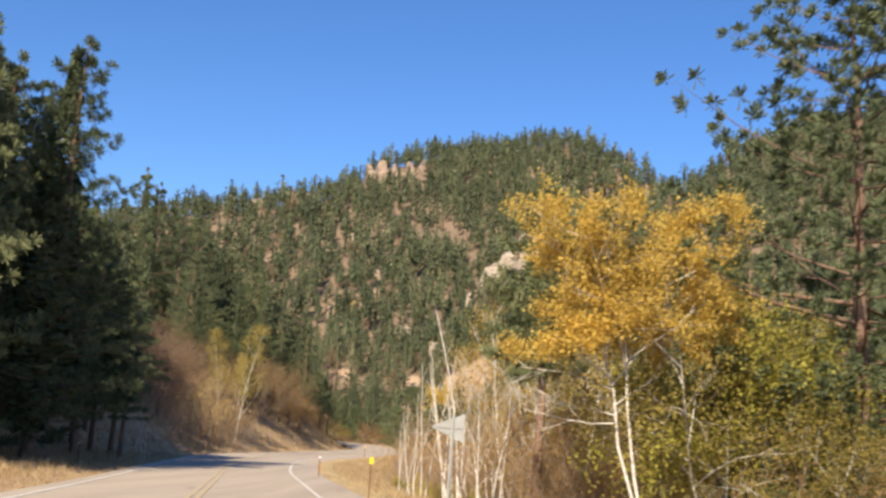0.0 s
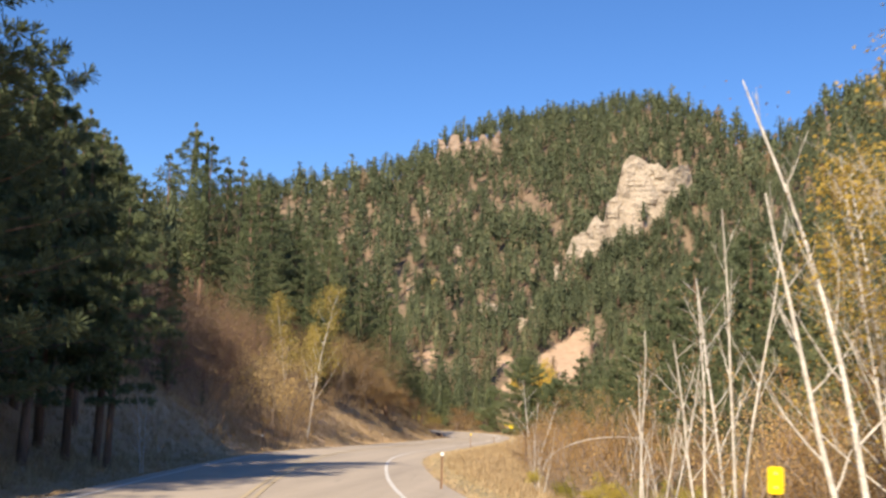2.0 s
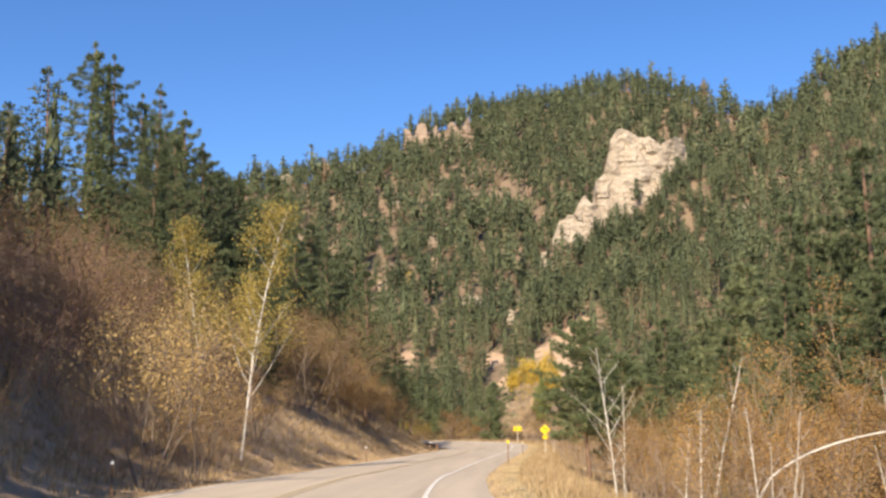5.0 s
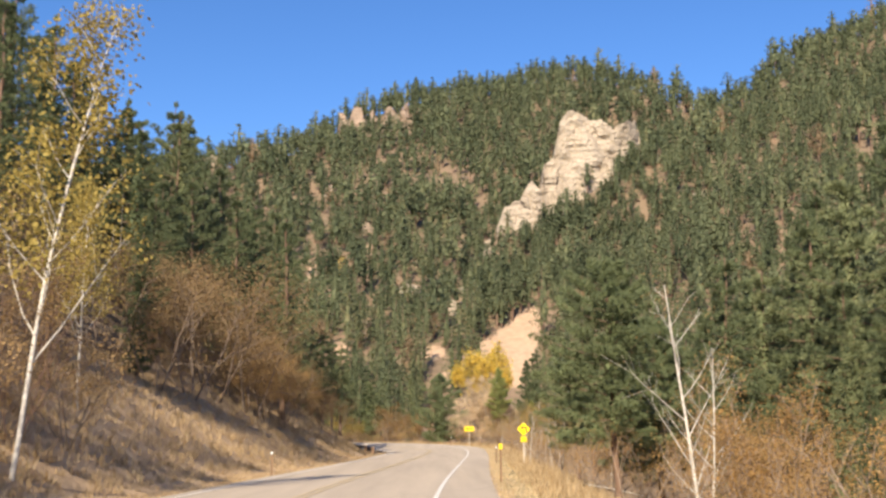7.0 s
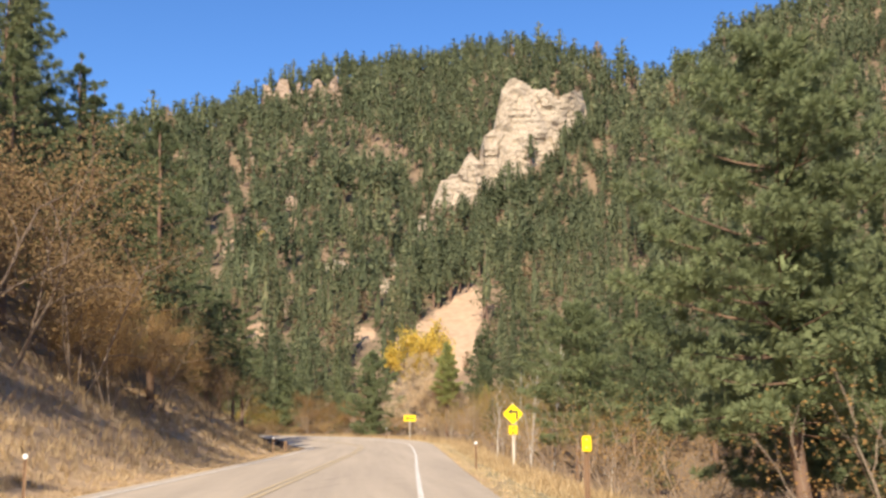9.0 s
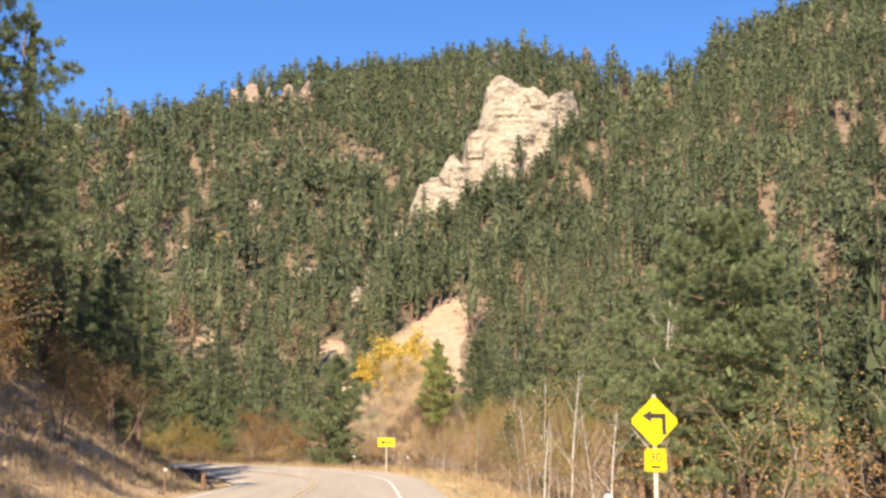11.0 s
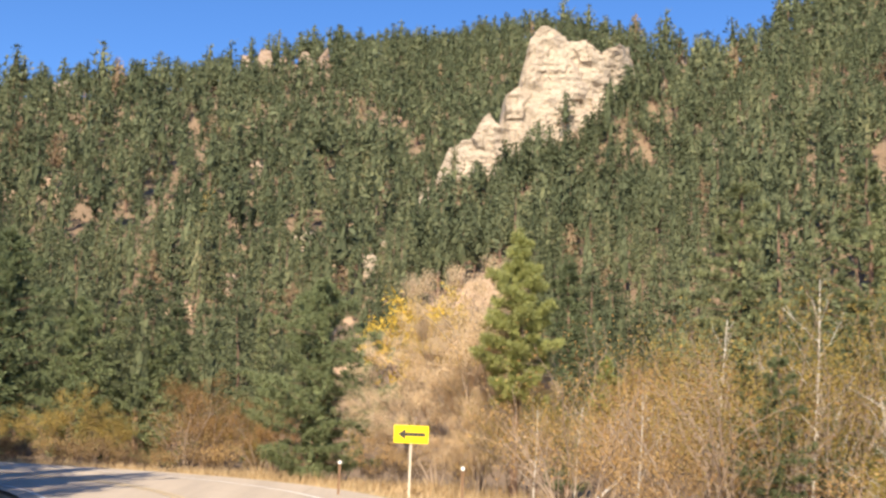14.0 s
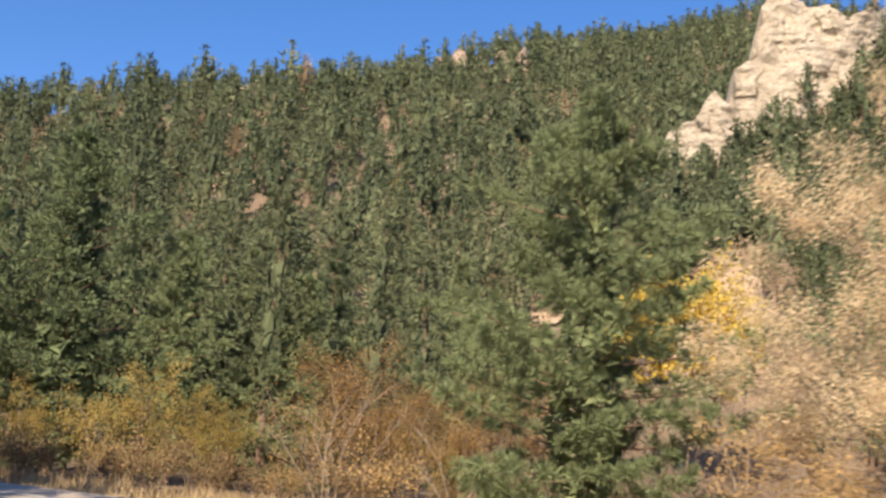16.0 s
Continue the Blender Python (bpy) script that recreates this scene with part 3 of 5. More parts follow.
def birch_arrays(seed, height, stems=1, boughs=9, first=0.3, reach=0.4, rise=1.3, thick=0.006, lean=0.12, twigs=5, spread=0.25, leaves=0, size=0.06, scatter=0.25):
    """Slender leafless birch stems with steep boughs and fine twigs, and a few last leaves."""
    rng = np.random.default_rng(seed)
    out, tips, up = [], [], np.array([0, 0, 1.0])
    for k in range(stems):
        ang = k * 2.4 + rng.uniform(0, 1.2)
        h = height * (rng.uniform(0.6, 1.0) if k else 1.0)
        way = np.array([math.cos(ang), math.sin(ang), 0]) * lean * rng.uniform(0.4, 1.3) + up
        p = np.array([math.cos(ang), math.sin(ang), 0]) * spread * (stems > 1) * rng.uniform(0.4, 1.2) - up * 0.3
        pts = [p]
        for q in range(9):
            way = way + rng.normal(0, 0.035, 3)
            way /= np.linalg.norm(way)
            p = p + way * (h + 0.3) / 9
            pts.append(p)
        pts = np.array(pts)
        rad = thick * height * (1 - 0.86 * np.linspace(0, 1, 10)) + 0.004
        out.append(tube(pts, rad, 6))
        for b in range(boughs):
            f = first + (0.97 - first) * (b + rng.uniform(0, 0.9)) / boughs
            at = np.array([np.interp(f * 9, np.arange(10), pts[:, c]) for c in range(3)])
            a = b * 2.4 + rng.uniform(-0.7, 0.7)
            ln = h * reach * (1.05 - f) * rng.uniform(0.55, 1.2) + 0.25
            w = np.array([math.cos(a), math.sin(a), rise * rng.uniform(0.6, 1.3)])
            w /= np.linalg.norm(w)
            line = [at]
            for q in range(4):
                w = w + rng.normal(0, 0.07, 3) + up * 0.06
                w /= np.linalg.norm(w)
                line.append(line[-1] + w * ln / 4)
            line = np.array(line)
            r0 = 0.42 * np.interp(f, np.linspace(0, 1, 10), rad) + 0.002
            out.append(tube(line, np.linspace(r0, 0.004, 5), 4))
            for q in range(twigs):
                g = rng.uniform(0.3, 1.0)
                st = np.array([np.interp(g * 4, np.arange(5), line[:, c]) for c in range(3)])
                tw = w + rng.normal(0, 0.45, 3) + up * 0.25
                tw /= np.linalg.norm(tw)
                end = st + tw * ln * rng.uniform(0.2, 0.45)
                out.append(tube([st, end], [0.005, 0.003], 3))
                tips.append((end, tw))
                tips.append(((st + end) / 2, tw))
    return gather(out), (leaf_arrays(rng, tips, leaves, size, scatter) if leaves else None)


ORIGIN, USED, HEIGHT = {}, set(), {}


def plant(kind, at, yaw=0.0, scale=1.0, label="", tall=1.0, sink=0.0, lean=(0.0, 0.0)):
    """A copy of the plant of that kind at a place of the plan."""
    src, base_label = ORIGIN[kind]
    z = gz(*at[:2]) if len(at) == 2 else at[2]
    m = Matrix.Translation((at[0], at[1], z - 0.05 - sink)) @ Euler((lean[0], lean[1], yaw)).to_matrix().to_4x4() @ Matrix.Diagonal((scale, scale, scale * tall, 1))
    if kind not in USED:
        USED.add(kind)
        src.matrix_world = m
        ob = src
    else:
        ob = copy_thing(src, Matrix.Identity(4))
        ob.matrix_basis = m
    return tagged(ob, label or base_label)


def pine_kind(kind, seed, height, reach, label, cover=NEEDLES, group="canyon pines", inner=0.0, **more):
    wood, crown = pine_arrays(seed, height, reach, **more)
    if inner:
        crown = gather([crown, heart(np.random.default_rng(seed), height, reach * inner, more["bare"] + 0.04, 0.8, 15, int(height * 5))])
    t = thing("pine_tree", Matrix.Identity(4), label, "pine tree", group)
    piece("trunk", tri_mesh("pine_trunk", *wood, PINE_BARK, None, True), t)
    piece("crown", tri_mesh("pine_crown", *crown, cover), t)
    ORIGIN[kind], HEIGHT[kind] = (t, label), height


def plant_to(kind, x, y, top, yaw=0.0, label=""):
    """A plant of the size that brings its top to a height."""
    return plant(kind, (x, y), yaw, (top - gz(x, y)) / HEIGHT[kind], label)


def broadleaf_kind(kind, seed, height, name, label, category, bark, leafmat, group, **more):
    wood, leaves = (birch_arrays if "boughs" in more else broadleaf_arrays)(seed, height, **more)
    t = thing(name, Matrix.Identity(4), label, category, group)
    piece("trunk" if "tree" in name else "stem", tri_mesh(name + "_wood", *wood, bark, None, True), t)
    if leaves:
        piece("crown" if "tree" in name else "foliage", tri_mesh(name + "_leaves", *leaves, leafmat), t)
    ORIGIN[kind] = (t, label)

# ---- rocks ----
def rock_arrays(seed, rx, ry, h, around=60, tall=46, rough=1.0):
    """A weathered block of layered limestone that stands at 0."""
    rng = np.random.default_rng(seed)
    A, T = np.meshgrid(np.arange(around) * 2 * np.pi / around, np.linspace(0, 1, tall) ** 0.9)
    sq = (np.abs(np.cos(A)) ** 4 + np.abs(np.sin(A)) ** 4) ** (-1 / 4)
    px, py, pz = np.cos(A) * rx * 1.1 + rng.uniform(0, 90), np.sin(A) * ry * 1.1, T * h
    lump = vnoise(px + 0.5 * py, pz + 0.6 * py, 4.5, seed + 1)
    chip = vnoise(px * 1.2 - py, pz * 0.8 + 0.5 * px, 1.9, seed + 2)
    layer = vnoise(pz + 0.5 * lump, px * 0.12 + py * 0.1, 1.3, seed + 3)
    shelf = vnoise(np.floor(pz / 2.6 + 0.35 * lump) * 5.3, px * 0.25, 1.0, seed + 4)
    grit = vnoise(px * 1.3 + py, pz * 1.5 + px * 0.4, 0.7, seed + 7)
    push = rough * (0.85 * lump + 0.62 * chip + 0.12 * layer + 0.30 * shelf + 0.14 * grit)
    shrink = 1 - 0.14 * T - 0.10 * np.clip((T - 0.9) / 0.1, 0, 1) ** 2
    X, Y = (sq * rx * shrink + push) * np.cos(A), (sq * ry * shrink + push) * np.sin(A)
    Z = T * h + np.clip(T - 0.5, 0, 1) * 2 * rough * (0.7 * vnoise(px, py, 2.6, seed + 5) + 0.5 * vnoise(px, py, 1.1, seed + 8))
    V = np.stack([X.ravel(), Y.ravel(), Z.ravel()], 1)
    F = []
    for i in range(tall - 1):
        for j in range(around):
            a, b = i * around + j, i * around + (j + 1) % around
            F += [(a, b, b + around), (a, b + around, a + around)]
    c, last = len(V), (tall - 1) * around
    inner = V[last:last + around] * np.array([0.5, 0.5, 1.0]) + np.array([0, 0, 0.35 * rough])
    V = np.vstack([V, inner, [[0, 0, float(inner[:, 2].mean()) + 0.2 * rough]]])
    for j in range(around):
        k = (j + 1) % around
        F += [(last + j, last + k, c + k), (last + j, c + k, c + j), (c + j, c + k, c + around)]
    return V, np.array(F)


def crag(name, xs, tops, foot, front, back, material, label, seed, lean=0.22, bulge=1.7):
    """A weathered rock face: a broken, layered front under an uneven skyline, with its top and back."""
    n, m = int((xs[-1] - xs[0]) / 0.26), 104
    X, T = np.meshgrid(np.linspace(xs[0], xs[-1], n), np.linspace(0, 1, m))
    top = np.interp(X, xs, tops) + 0.5 * vnoise(X, X * 0, 1.6, seed) + 0.35 * vnoise(X, X * 0, 0.7, seed + 1)
    Z = foot + (top - foot) * T
    big, mid = vnoise(X, Z * 0.45, 6.0, seed + 2), vnoise(X + 0.5 * Z, Z * 0.8 - 0.3 * X, 2.4, seed + 3)
    step = vnoise(np.floor(X / 2.3 + 0.5 * mid) * 3.1, np.floor(Z / 3.1 + 0.5 * big) * 2.7, 1.0, seed + 4)
    fine = vnoise(X, Z * 1.6, 0.9, seed + 5)
    layer = vnoise(Z + 0.4 * big, X * 0.10, 0.9, seed + 6)
    flute = vnoise(X + 0.15 * Z, Z * 0.14, 2.0, seed + 8)
    grit = vnoise(X * 1.4, Z * 1.2, 0.5, seed + 9)
    Y = front + lean * (Z - foot) - bulge * big - 0.8 * mid - 0.7 * step - 0.28 * fine - 0.26 * layer - 0.55 * flute - 0.12 * grit
    wrap = np.abs((X - xs[0]) / (xs[-1] - xs[0]) * 2 - 1) ** 6
    Y = Y + wrap * (back - front) * 0.6
    rows = [np.stack([X[k], Y[k], Z[k]], 1) for k in range(m)]
    crown = rows[-1]
    rows.append(np.stack([crown[:, 0], np.maximum(crown[:, 1] + 1.6, back - 4), crown[:, 2] - 0.2 + 0.5 * vnoise(crown[:, 0], crown[:, 0] * 0, 1.5, seed + 7)], 1))
    rows.append(np.stack([crown[:, 0], crown[:, 1] * 0 + back, crown[:, 2] - 2.5], 1))
    rows.append(np.stack([crown[:, 0], crown[:, 1] * 0 + back + 1, crown[:, 2] * 0 + foot], 1))
    V = np.vstack(rows)
    ids = np.arange(len(V)).reshape(-1, n)
    Q = np.stack([ids[:-1, :-1].ravel(), ids[:-1, 1:].ravel(), ids[1:, 1:].ravel(), ids[1:, :-1].ravel()], 1)
    return tagged(new(name, tri_mesh(name, V, Q, material)), label, "rock")


crag("cliff", [8.2, 8.9, 10.2, 11.2, 13.1, 15.7, 17.6, 19.2, 20.4, 21.5, 22.5, 22.9, 26.2, 26.7, 28.5, 30.6, 33.3, 38.0, 41.3, 43.9, 48.7, 51.8, 53.5, 54.2],
     [57, 62.4, 65.9, 68.7, 69.2, 69.9, 73.7, 75.2, 73.4, 72.7, 76.3, 80.6, 83.7, 86.7, 95.0, 97.9, 98.4, 96.4, 95.0, 92.9, 94.7, 96.7, 93.5, 80.0], 50, 408.5, 424, LIMESTONE, "massive pale limestone cliff standing out of the pines", 11)
crag("rock_pinnacle", [56.0, 56.6, 57.4, 58.2], [74, 89, 87.5, 74], 66, 411, 414.5, LIMESTONE, "narrow limestone pinnacle beside the cliff", 61, 0.05, 0.4)
crag("rimrock", [-52, -50.5, -48, -46, -44, -40.5, -39, -35.5, -34, -31, -29, -26.5, -25, -20, -18.5], [130, 143, 143.5, 138, 145, 145.5, 139, 145, 139.5, 140, 146, 145, 141, 148.5, 135], 126, 568.5, 575, RED_ROCK,
     "broken band of pinkish rimrock along the ridge", 301, 0.1, 0.8)
for k, (x, y, up, w, hh) in enumerate([(-16, 376, 0.0, 2.4, 2.8), (-2, 375, -0.4, 1.5, 2.6), (-67, 496, 0, 2.2, 6.5), (-95, 500, 0, 2.0, 5.0), (-73, 517, 0, 2.2, 5.5), (-108, 500, 0, 3.6, 4.5), (-93, 505, 1, 3.0, 3.5),
                                        (-129, 505, 0, 3.0, 4.0), (-79, 508, 0, 2.4, 3.4), (65, 400, 0, 2.0, 3.0), (71, 402, 0, 1.8, 5.0),
                                        (-26, 350, 0, 1.6, 2.6), (-6, 362, 0, 1.2, 3.0), (3, 372, 0, 1.5, 2.4), (86, 498, 0, 2.2, 3.5), (-45, 470, 0, 1.6, 4.0), (-52, 452, 0, 1.4, 4.4), (-30, 430, 0, 1.3, 3.5), (6, 405, 0, 1.6, 5.0)]):
    g = gz(x, y)
    v, f = rock_arrays(500 + k, w * 1.15, w * 0.9, 0.72 * hh + 1.5, 30, 18, 0.85)
    v = v + np.array([x, y, g - 1.2 + up])
    tagged(new("boulder", tri_mesh("boulder", v, f, LIMESTONE if k < 2 or k % 3 == 0 else RED_ROCK)), "pale weathered limestone outcrop on the wooded slope", "rock", "outcrops on the slope")


# ---- the forest on the slopes ----
def clump_pine(rng, height, reach, clumps, sprays, bare, needle=0.0):
    """A ponderosa as it shows from afar: trunk, and a rounded, gappy crown of foliage clumps. needle: the share of thin spiky sprays."""
    reach *= 1.36
    u = np.append((np.arange(clumps - 1) + rng.uniform(0, 1, clumps - 1)) / (clumps - 1), 1.0)
    form = (0.62 + 0.38 * np.minimum(u / 0.25, 1)) * np.maximum(1 - u ** 1.6, 0.0) ** 0.72
    a = np.arange(clumps) * 2.4 + rng.uniform(-0.6, 0.6, clumps)
    rr = reach * form * rng.uniform(0.38, 0.86, clumps)
    size = reach * (0.2 + 0.17 * form) * rng.uniform(0.75, 1.3, clumps) * (24 / clumps) ** 0.3
    z = height * (bare + (0.95 - bare) * u) + 0.25 * rr * rng.uniform(-0.6, 0.4, clumps)
    c = np.repeat(np.stack([rr * np.cos(a), rr * np.sin(a), z], 1), sprays, 0)
    sz = np.repeat(size, sprays)[:, None]
    n = len(c)
    out = rng.normal(0, 1, (n, 3)) + np.array([0, 0, 0.35])
    out /= np.linalg.norm(out, axis=1)[:, None]
    at = c + out * sz * np.array([1.15, 1.15, 0.6]) * rng.uniform(0.45, 1.1, (n, 1))
    facing = out * np.array([0.8, 0.8, 1.0]) + rng.normal(0, 0.45, (n, 3))
    t1 = np.cross(facing, rng.normal(0, 1, (n, 3)))
    t1 /= np.linalg.norm(t1, axis=1)[:, None]
    t2 = np.cross(facing, t1)
    t2 /= np.linalg.norm(t2, axis=1)[:, None]
    s = sz * rng.uniform(0.5, 0.95, (n, 1)) * (9.0 / sprays) ** 0.5
    thin = (rng.uniform(0, 1, (n, 1)) < needle)
    way = np.where(thin, out * 0.8 + t1 * 0.4 + np.array([0, 0, 0.35]), t1)
    wide = np.where(thin, 0.32, 0.75)
    V = np.stack([at - way * s * 0.55 + t2 * s * wide * 0.6, at - way * s * 0.5 - t2 * s * wide * 0.6, at + way * s * np.where(thin, 1.05, 0.8)], 1).reshape(-1, 3)
    v, f = gather([(V, np.arange(n * 3).reshape(-1, 3)), heart(rng, height * 0.93, reach * 0.30, bare + 0.05, 0.6, 5, 5)])
    tv, tf = tube([(0, 0, -1.0), (rng.normal(0, 0.12), rng.normal(0, 0.12), height * 0.5), (0, 0, height * 0.94)], [0.018 * height, 0.013 * height, 0.03], 4)
    return v, f, tv, tf


def fine_pine(seed, height, reach, branches, per, needles, length, width, bare):
    """A pine of the lower slopes, with tufts of needles along its boughs."""
    (tv, tf), crown = pine_arrays(seed, height, reach, bare, branches, per, needles, length, width, limbed=False, fan=0.6)
    v, f = gather([crown, heart(np.random.default_rng(seed), height * 0.95, reach * 0.28, bare + 0.06, 0.7, 7, 9)])
    return v, f, tv, tf


rng = np.random.default_rng(5)
SHAPES = [clump_pine(rng, h, r, k, 9, b, 0.7) for h, r, k, b in [(11.5, 2.0, 30, 0.20), (12.5, 2.1, 32, 0.28), (10.5, 1.9, 28, 0.14), (12.5, 1.7, 30, 0.24), (9.5, 1.8, 26, 0.10), (13.5, 2.2, 34, 0.34), (11, 2.2, 28, 0.26), (10, 1.5, 26, 0.08), (13, 1.8, 30, 0.30), (8.0, 1.6, 22, 0.06)]]
FAR_SHAPES = [clump_pine(rng, h, r, 17, 7, b, 0.6) for h, r, b in [(11.5, 2.0, 0.22), (12.5, 2.1, 0.28), (10.5, 1.9, 0.16), (12.5, 1.7, 0.28), (9.5, 1.8, 0.12), (13.5, 2.2, 0.36), (11, 2.2, 0.28), (10, 1.6, 0.12), (12.5, 1.8, 0.32), (8.0, 1.7, 0.08)]]
MID_SHAPES = [fine_pine(950 + k, h, r, 46, 5, 6, 0.46, 0.078, b) for k, (h, r, b) in enumerate([(12, 2.8, 0.14), (14, 3.0, 0.22), (10.5, 2.5, 0.06), (12.5, 2.3, 0.18), (13.5, 2.7, 0.26), (9.5, 2.2, 0.05)])]
FINE_SHAPES = [fine_pine(900 + k, h, r, 54, 6, 11, 0.42, 0.042, b) for k, (h, r, b) in enumerate([(13, 2.4, 0.18), (14, 2.5, 0.24), (11, 2.2, 0.1), (12, 1.9, 0.2)])]


def clear_of_things(x, y):
    """0 where the cliff, the slide or the clearings keep trees away, up to 1."""
    keep = 1 - scree_at(x, y) * np.where(y < 360, 0.97, 0.9)
    keep = keep * np.where((x > 8) & (x < 23) & (y > 396) & (y < 424), 0.0, 1)
    keep = keep * np.where((x > 22) & (x < 55) & (y > 400) & (y < 424), 0.0, 1)
    keep = keep * np.where((x < -16) & (x > -54) & (y > 543) & (y < 573), 0.10, 1)
    keep = keep * np.where((x > -13) & (x < 12) & (y < 312), 0.1, 1)
    keep = keep * np.where(np.hypot(x + 16, y - 375) < 5, 0, 1)
    return keep


def forest(name, spots, rng, label, dead=0.022, shapes=SHAPES, tone=0.38):
    V, F, M, T, n = [], [], [], [], 0
    for x, y, z, size in spots:
        v, f, tv, tf = shapes[rng.integers(0, len(shapes))]
        a, s, lift = rng.uniform(0, 2 * np.pi), size * rng.uniform(0.72, 1.22), rng.uniform(0.76, 1.04)
        c, q = math.cos(a) * s, math.sin(a) * s
        both = np.vstack([v, tv])
        w = np.stack([both[:, 0] * c - both[:, 1] * q + x, both[:, 0] * q + both[:, 1] * c + y, both[:, 2] * s * lift + z - 0.2], 1)
        V.append(w)
        F.append(np.vstack([f, tf + len(v)]) + n)
        is_dead = rng.uniform() < dead
        M.append(np.concatenate([np.full(len(f), 2 if is_dead else 0), np.full(len(tf), 1)]))
        T.append(np.full(len(w), np.clip(rng.normal(tone, 0.25), 0, 1)))
        n += len(w)
    me = tri_mesh(name, np.vstack(V), np.vstack(F), [FOREST, PINE_BARK, DEAD], np.concatenate(M), False, {"tint": np.concatenate(T)})
    return tagged(new(name, me), label, "forest", kind="stuff")


def scatter(x0, x1, y0, y1, gap, rng, test):
    xs, ys = np.meshgrid(np.arange(x0, x1, gap), np.arange(y0, y1, gap))
    x, y = xs.ravel() + rng.uniform(-0.5, 0.5, xs.size) * gap * 0.95, ys.ravel() + rng.uniform(-0.5, 0.5, xs.size) * gap * 0.95
    keep = test(x, y) > rng.uniform(0, 1, len(x))
    return x[keep], y[keep]


def on_mountain(x, y):
    wedge = (np.abs(x + 2) < 30 + 0.46 * np.clip(y, 0, 900))
    g = np.interp(x, RIDGE_X, RIDGE_Z)
    upto = (g + 190) / 0.58 + 16 - 0.70 * np.clip(x - 24, 0, 200)
    dense = 0.90 + 0.42 * vnoise(x, y * 0.7, 22, 31) + 0.25 * smooth(500, 560, y) - 0.22 * smooth(405, 430, y) * (1 - smooth(480, 520, y)) * (1 - smooth(0, 20, x)) + 0.35 * smooth(20, 50, x)
    return dense * clear_of_things(x, y) * wedge * (y < upto) * (y > 288)


x, y = scatter(-225, 265, 286, 640, 4.6, rng, on_mountain)
x2, y2 = scatter(-225, 265, 428, 660, 7.4, rng, on_mountain)
x3, y3 = scatter(-110, 60, 330, 430, 12.0, rng, on_mountain)
x4, y4 = scatter(1, 12, 354, 380, 3.2, rng, lambda x, y: 1.0 - scree_at(x, y))
x, y = np.concatenate([x, x2, x3, x4]), np.concatenate([y, y2, y3, y4])
spots = np.stack([x, y, ground(x, y), rng.uniform(0.72, 1.2, len(x))], 1)
low = (y < 345) & (x > -78) & (x < 42)
high = y > 425
forest("forest", spots[high], rng, "dense dark green pine forest high on the mountain", shapes=FAR_SHAPES)
forest("forest", spots[~low & ~high], rng, "dense dark green pine forest on the mountain ahead")
forest("forest", spots[low], rng, "green pine forest on the lower slope around the scree slide", shapes=MID_SHAPES, tone=0.6)


# bare brown and tan trees low on the slope
x, y = scatter(-95, 25, 292, 352, 6.6, rng, lambda x, y: (0.55 + 0.5 * vnoise(x, y, 14, 41)) * (1 - 0.9 * scree_at(x, y)))
forest("forest", np.stack([x, y, ground(x, y), rng.uniform(0.45, 0.75, len(x))], 1), rng, "bare brown and tan trees among the pines low on the slope", 1.0)

# the trees that hide the foot of the cliff
x = np.concatenate([np.arange(14.5, 60, 1.3), np.arange(22, 60, 1.2), [11.0, 34.9, 9.0, 12.5]])
top = np.interp(x, [9.0, 15.3, 17.7, 19.5, 21.3, 25.0, 28.0, 30.5, 33.0, 36.8, 38.0, 41.0, 43.7, 46.3, 49.5, 52.6, 58.0], [60, 61, 62, 64.5, 67.7, 69.2, 73, 70.7, 69.5, 72.3, 74.2, 75.7, 83.0, 84.5, 86.0, 85.0, 84.0]) + rng.uniform(-3.2, 0.6, len(x))
top[-4:] = [67.3, 85.2, 60.5, 60.0]
y = 402.5 + rng.uniform(-2.5, 1.5, len(x)) + np.where(x > 42, 4.5, 0.0)
y[-3] = 409.5
g = ground(x, y)
forest("forest", np.stack([x, y, g, np.clip(top - g, 4.0, 13.0) / 11.0], 1), rng, "dark pines along the foot of the cliff", 0.0)

x = rng.uniform(12, 62, 150)
y = rng.uniform(372, 404, 150)
forest("forest", np.stack([x, y, ground(x, y), rng.uniform(0.6, 0.9, 150)], 1), rng, "green pines on the steep slope below the cliff", 0.0)


def on_shoulder(x, y):
    d, _, along = beside_road(x, y)
    return (0.92 + 0.3 * vnoise(x, y, 18, 33)) * (d < -26) * (y < 288) * (x > 14) * (x < 18 + 0.43 * np.clip(y, 0, 300))


x, y = scatter(14, 44, 60, 290, 5.4, rng, on_shoulder)
forest("forest", np.stack([x, y, ground(x, y), rng.uniform(0.9, 1.3, len(x))], 1), rng, "pine forest at the foot of the slope across the creek", shapes=MID_SHAPES, tone=0.22)
x, y = scatter(44, 165, 0, 290, 4.6, rng, on_shoulder)
forest("forest", np.stack([x, y, ground(x, y), rng.uniform(0.85, 1.3, len(x))], 1), rng, "pine forest on the slope across the creek", tone=0.2)


def on_spur(x, y):
    d, _, along = beside_road(x, y)
    return (0.62 + 0.4 * vnoise(x, y, 16, 35)) * (d > 24 + 8 * smooth(75, 95, y) * (1 - smooth(140, 155, y))) * (x > -58 - 0.25 * np.clip(y, 0, 300)) * (y < 232)


x, y = scatter(-100, -28, -40, 235, 5.4, rng, on_spur)
near = (x > -62) & (y > 20)
forest("forest", np.stack([x, y, ground(x, y), rng.uniform(0.85, 1.2, len(x))], 1)[near], rng, "dark pine forest on the spur above the road", shapes=MID_SHAPES)
forest("forest", np.stack([x, y, ground(x, y), rng.uniform(0.95, 1.35, len(x))], 1)[~near], rng, "dark pine forest high on the spur")


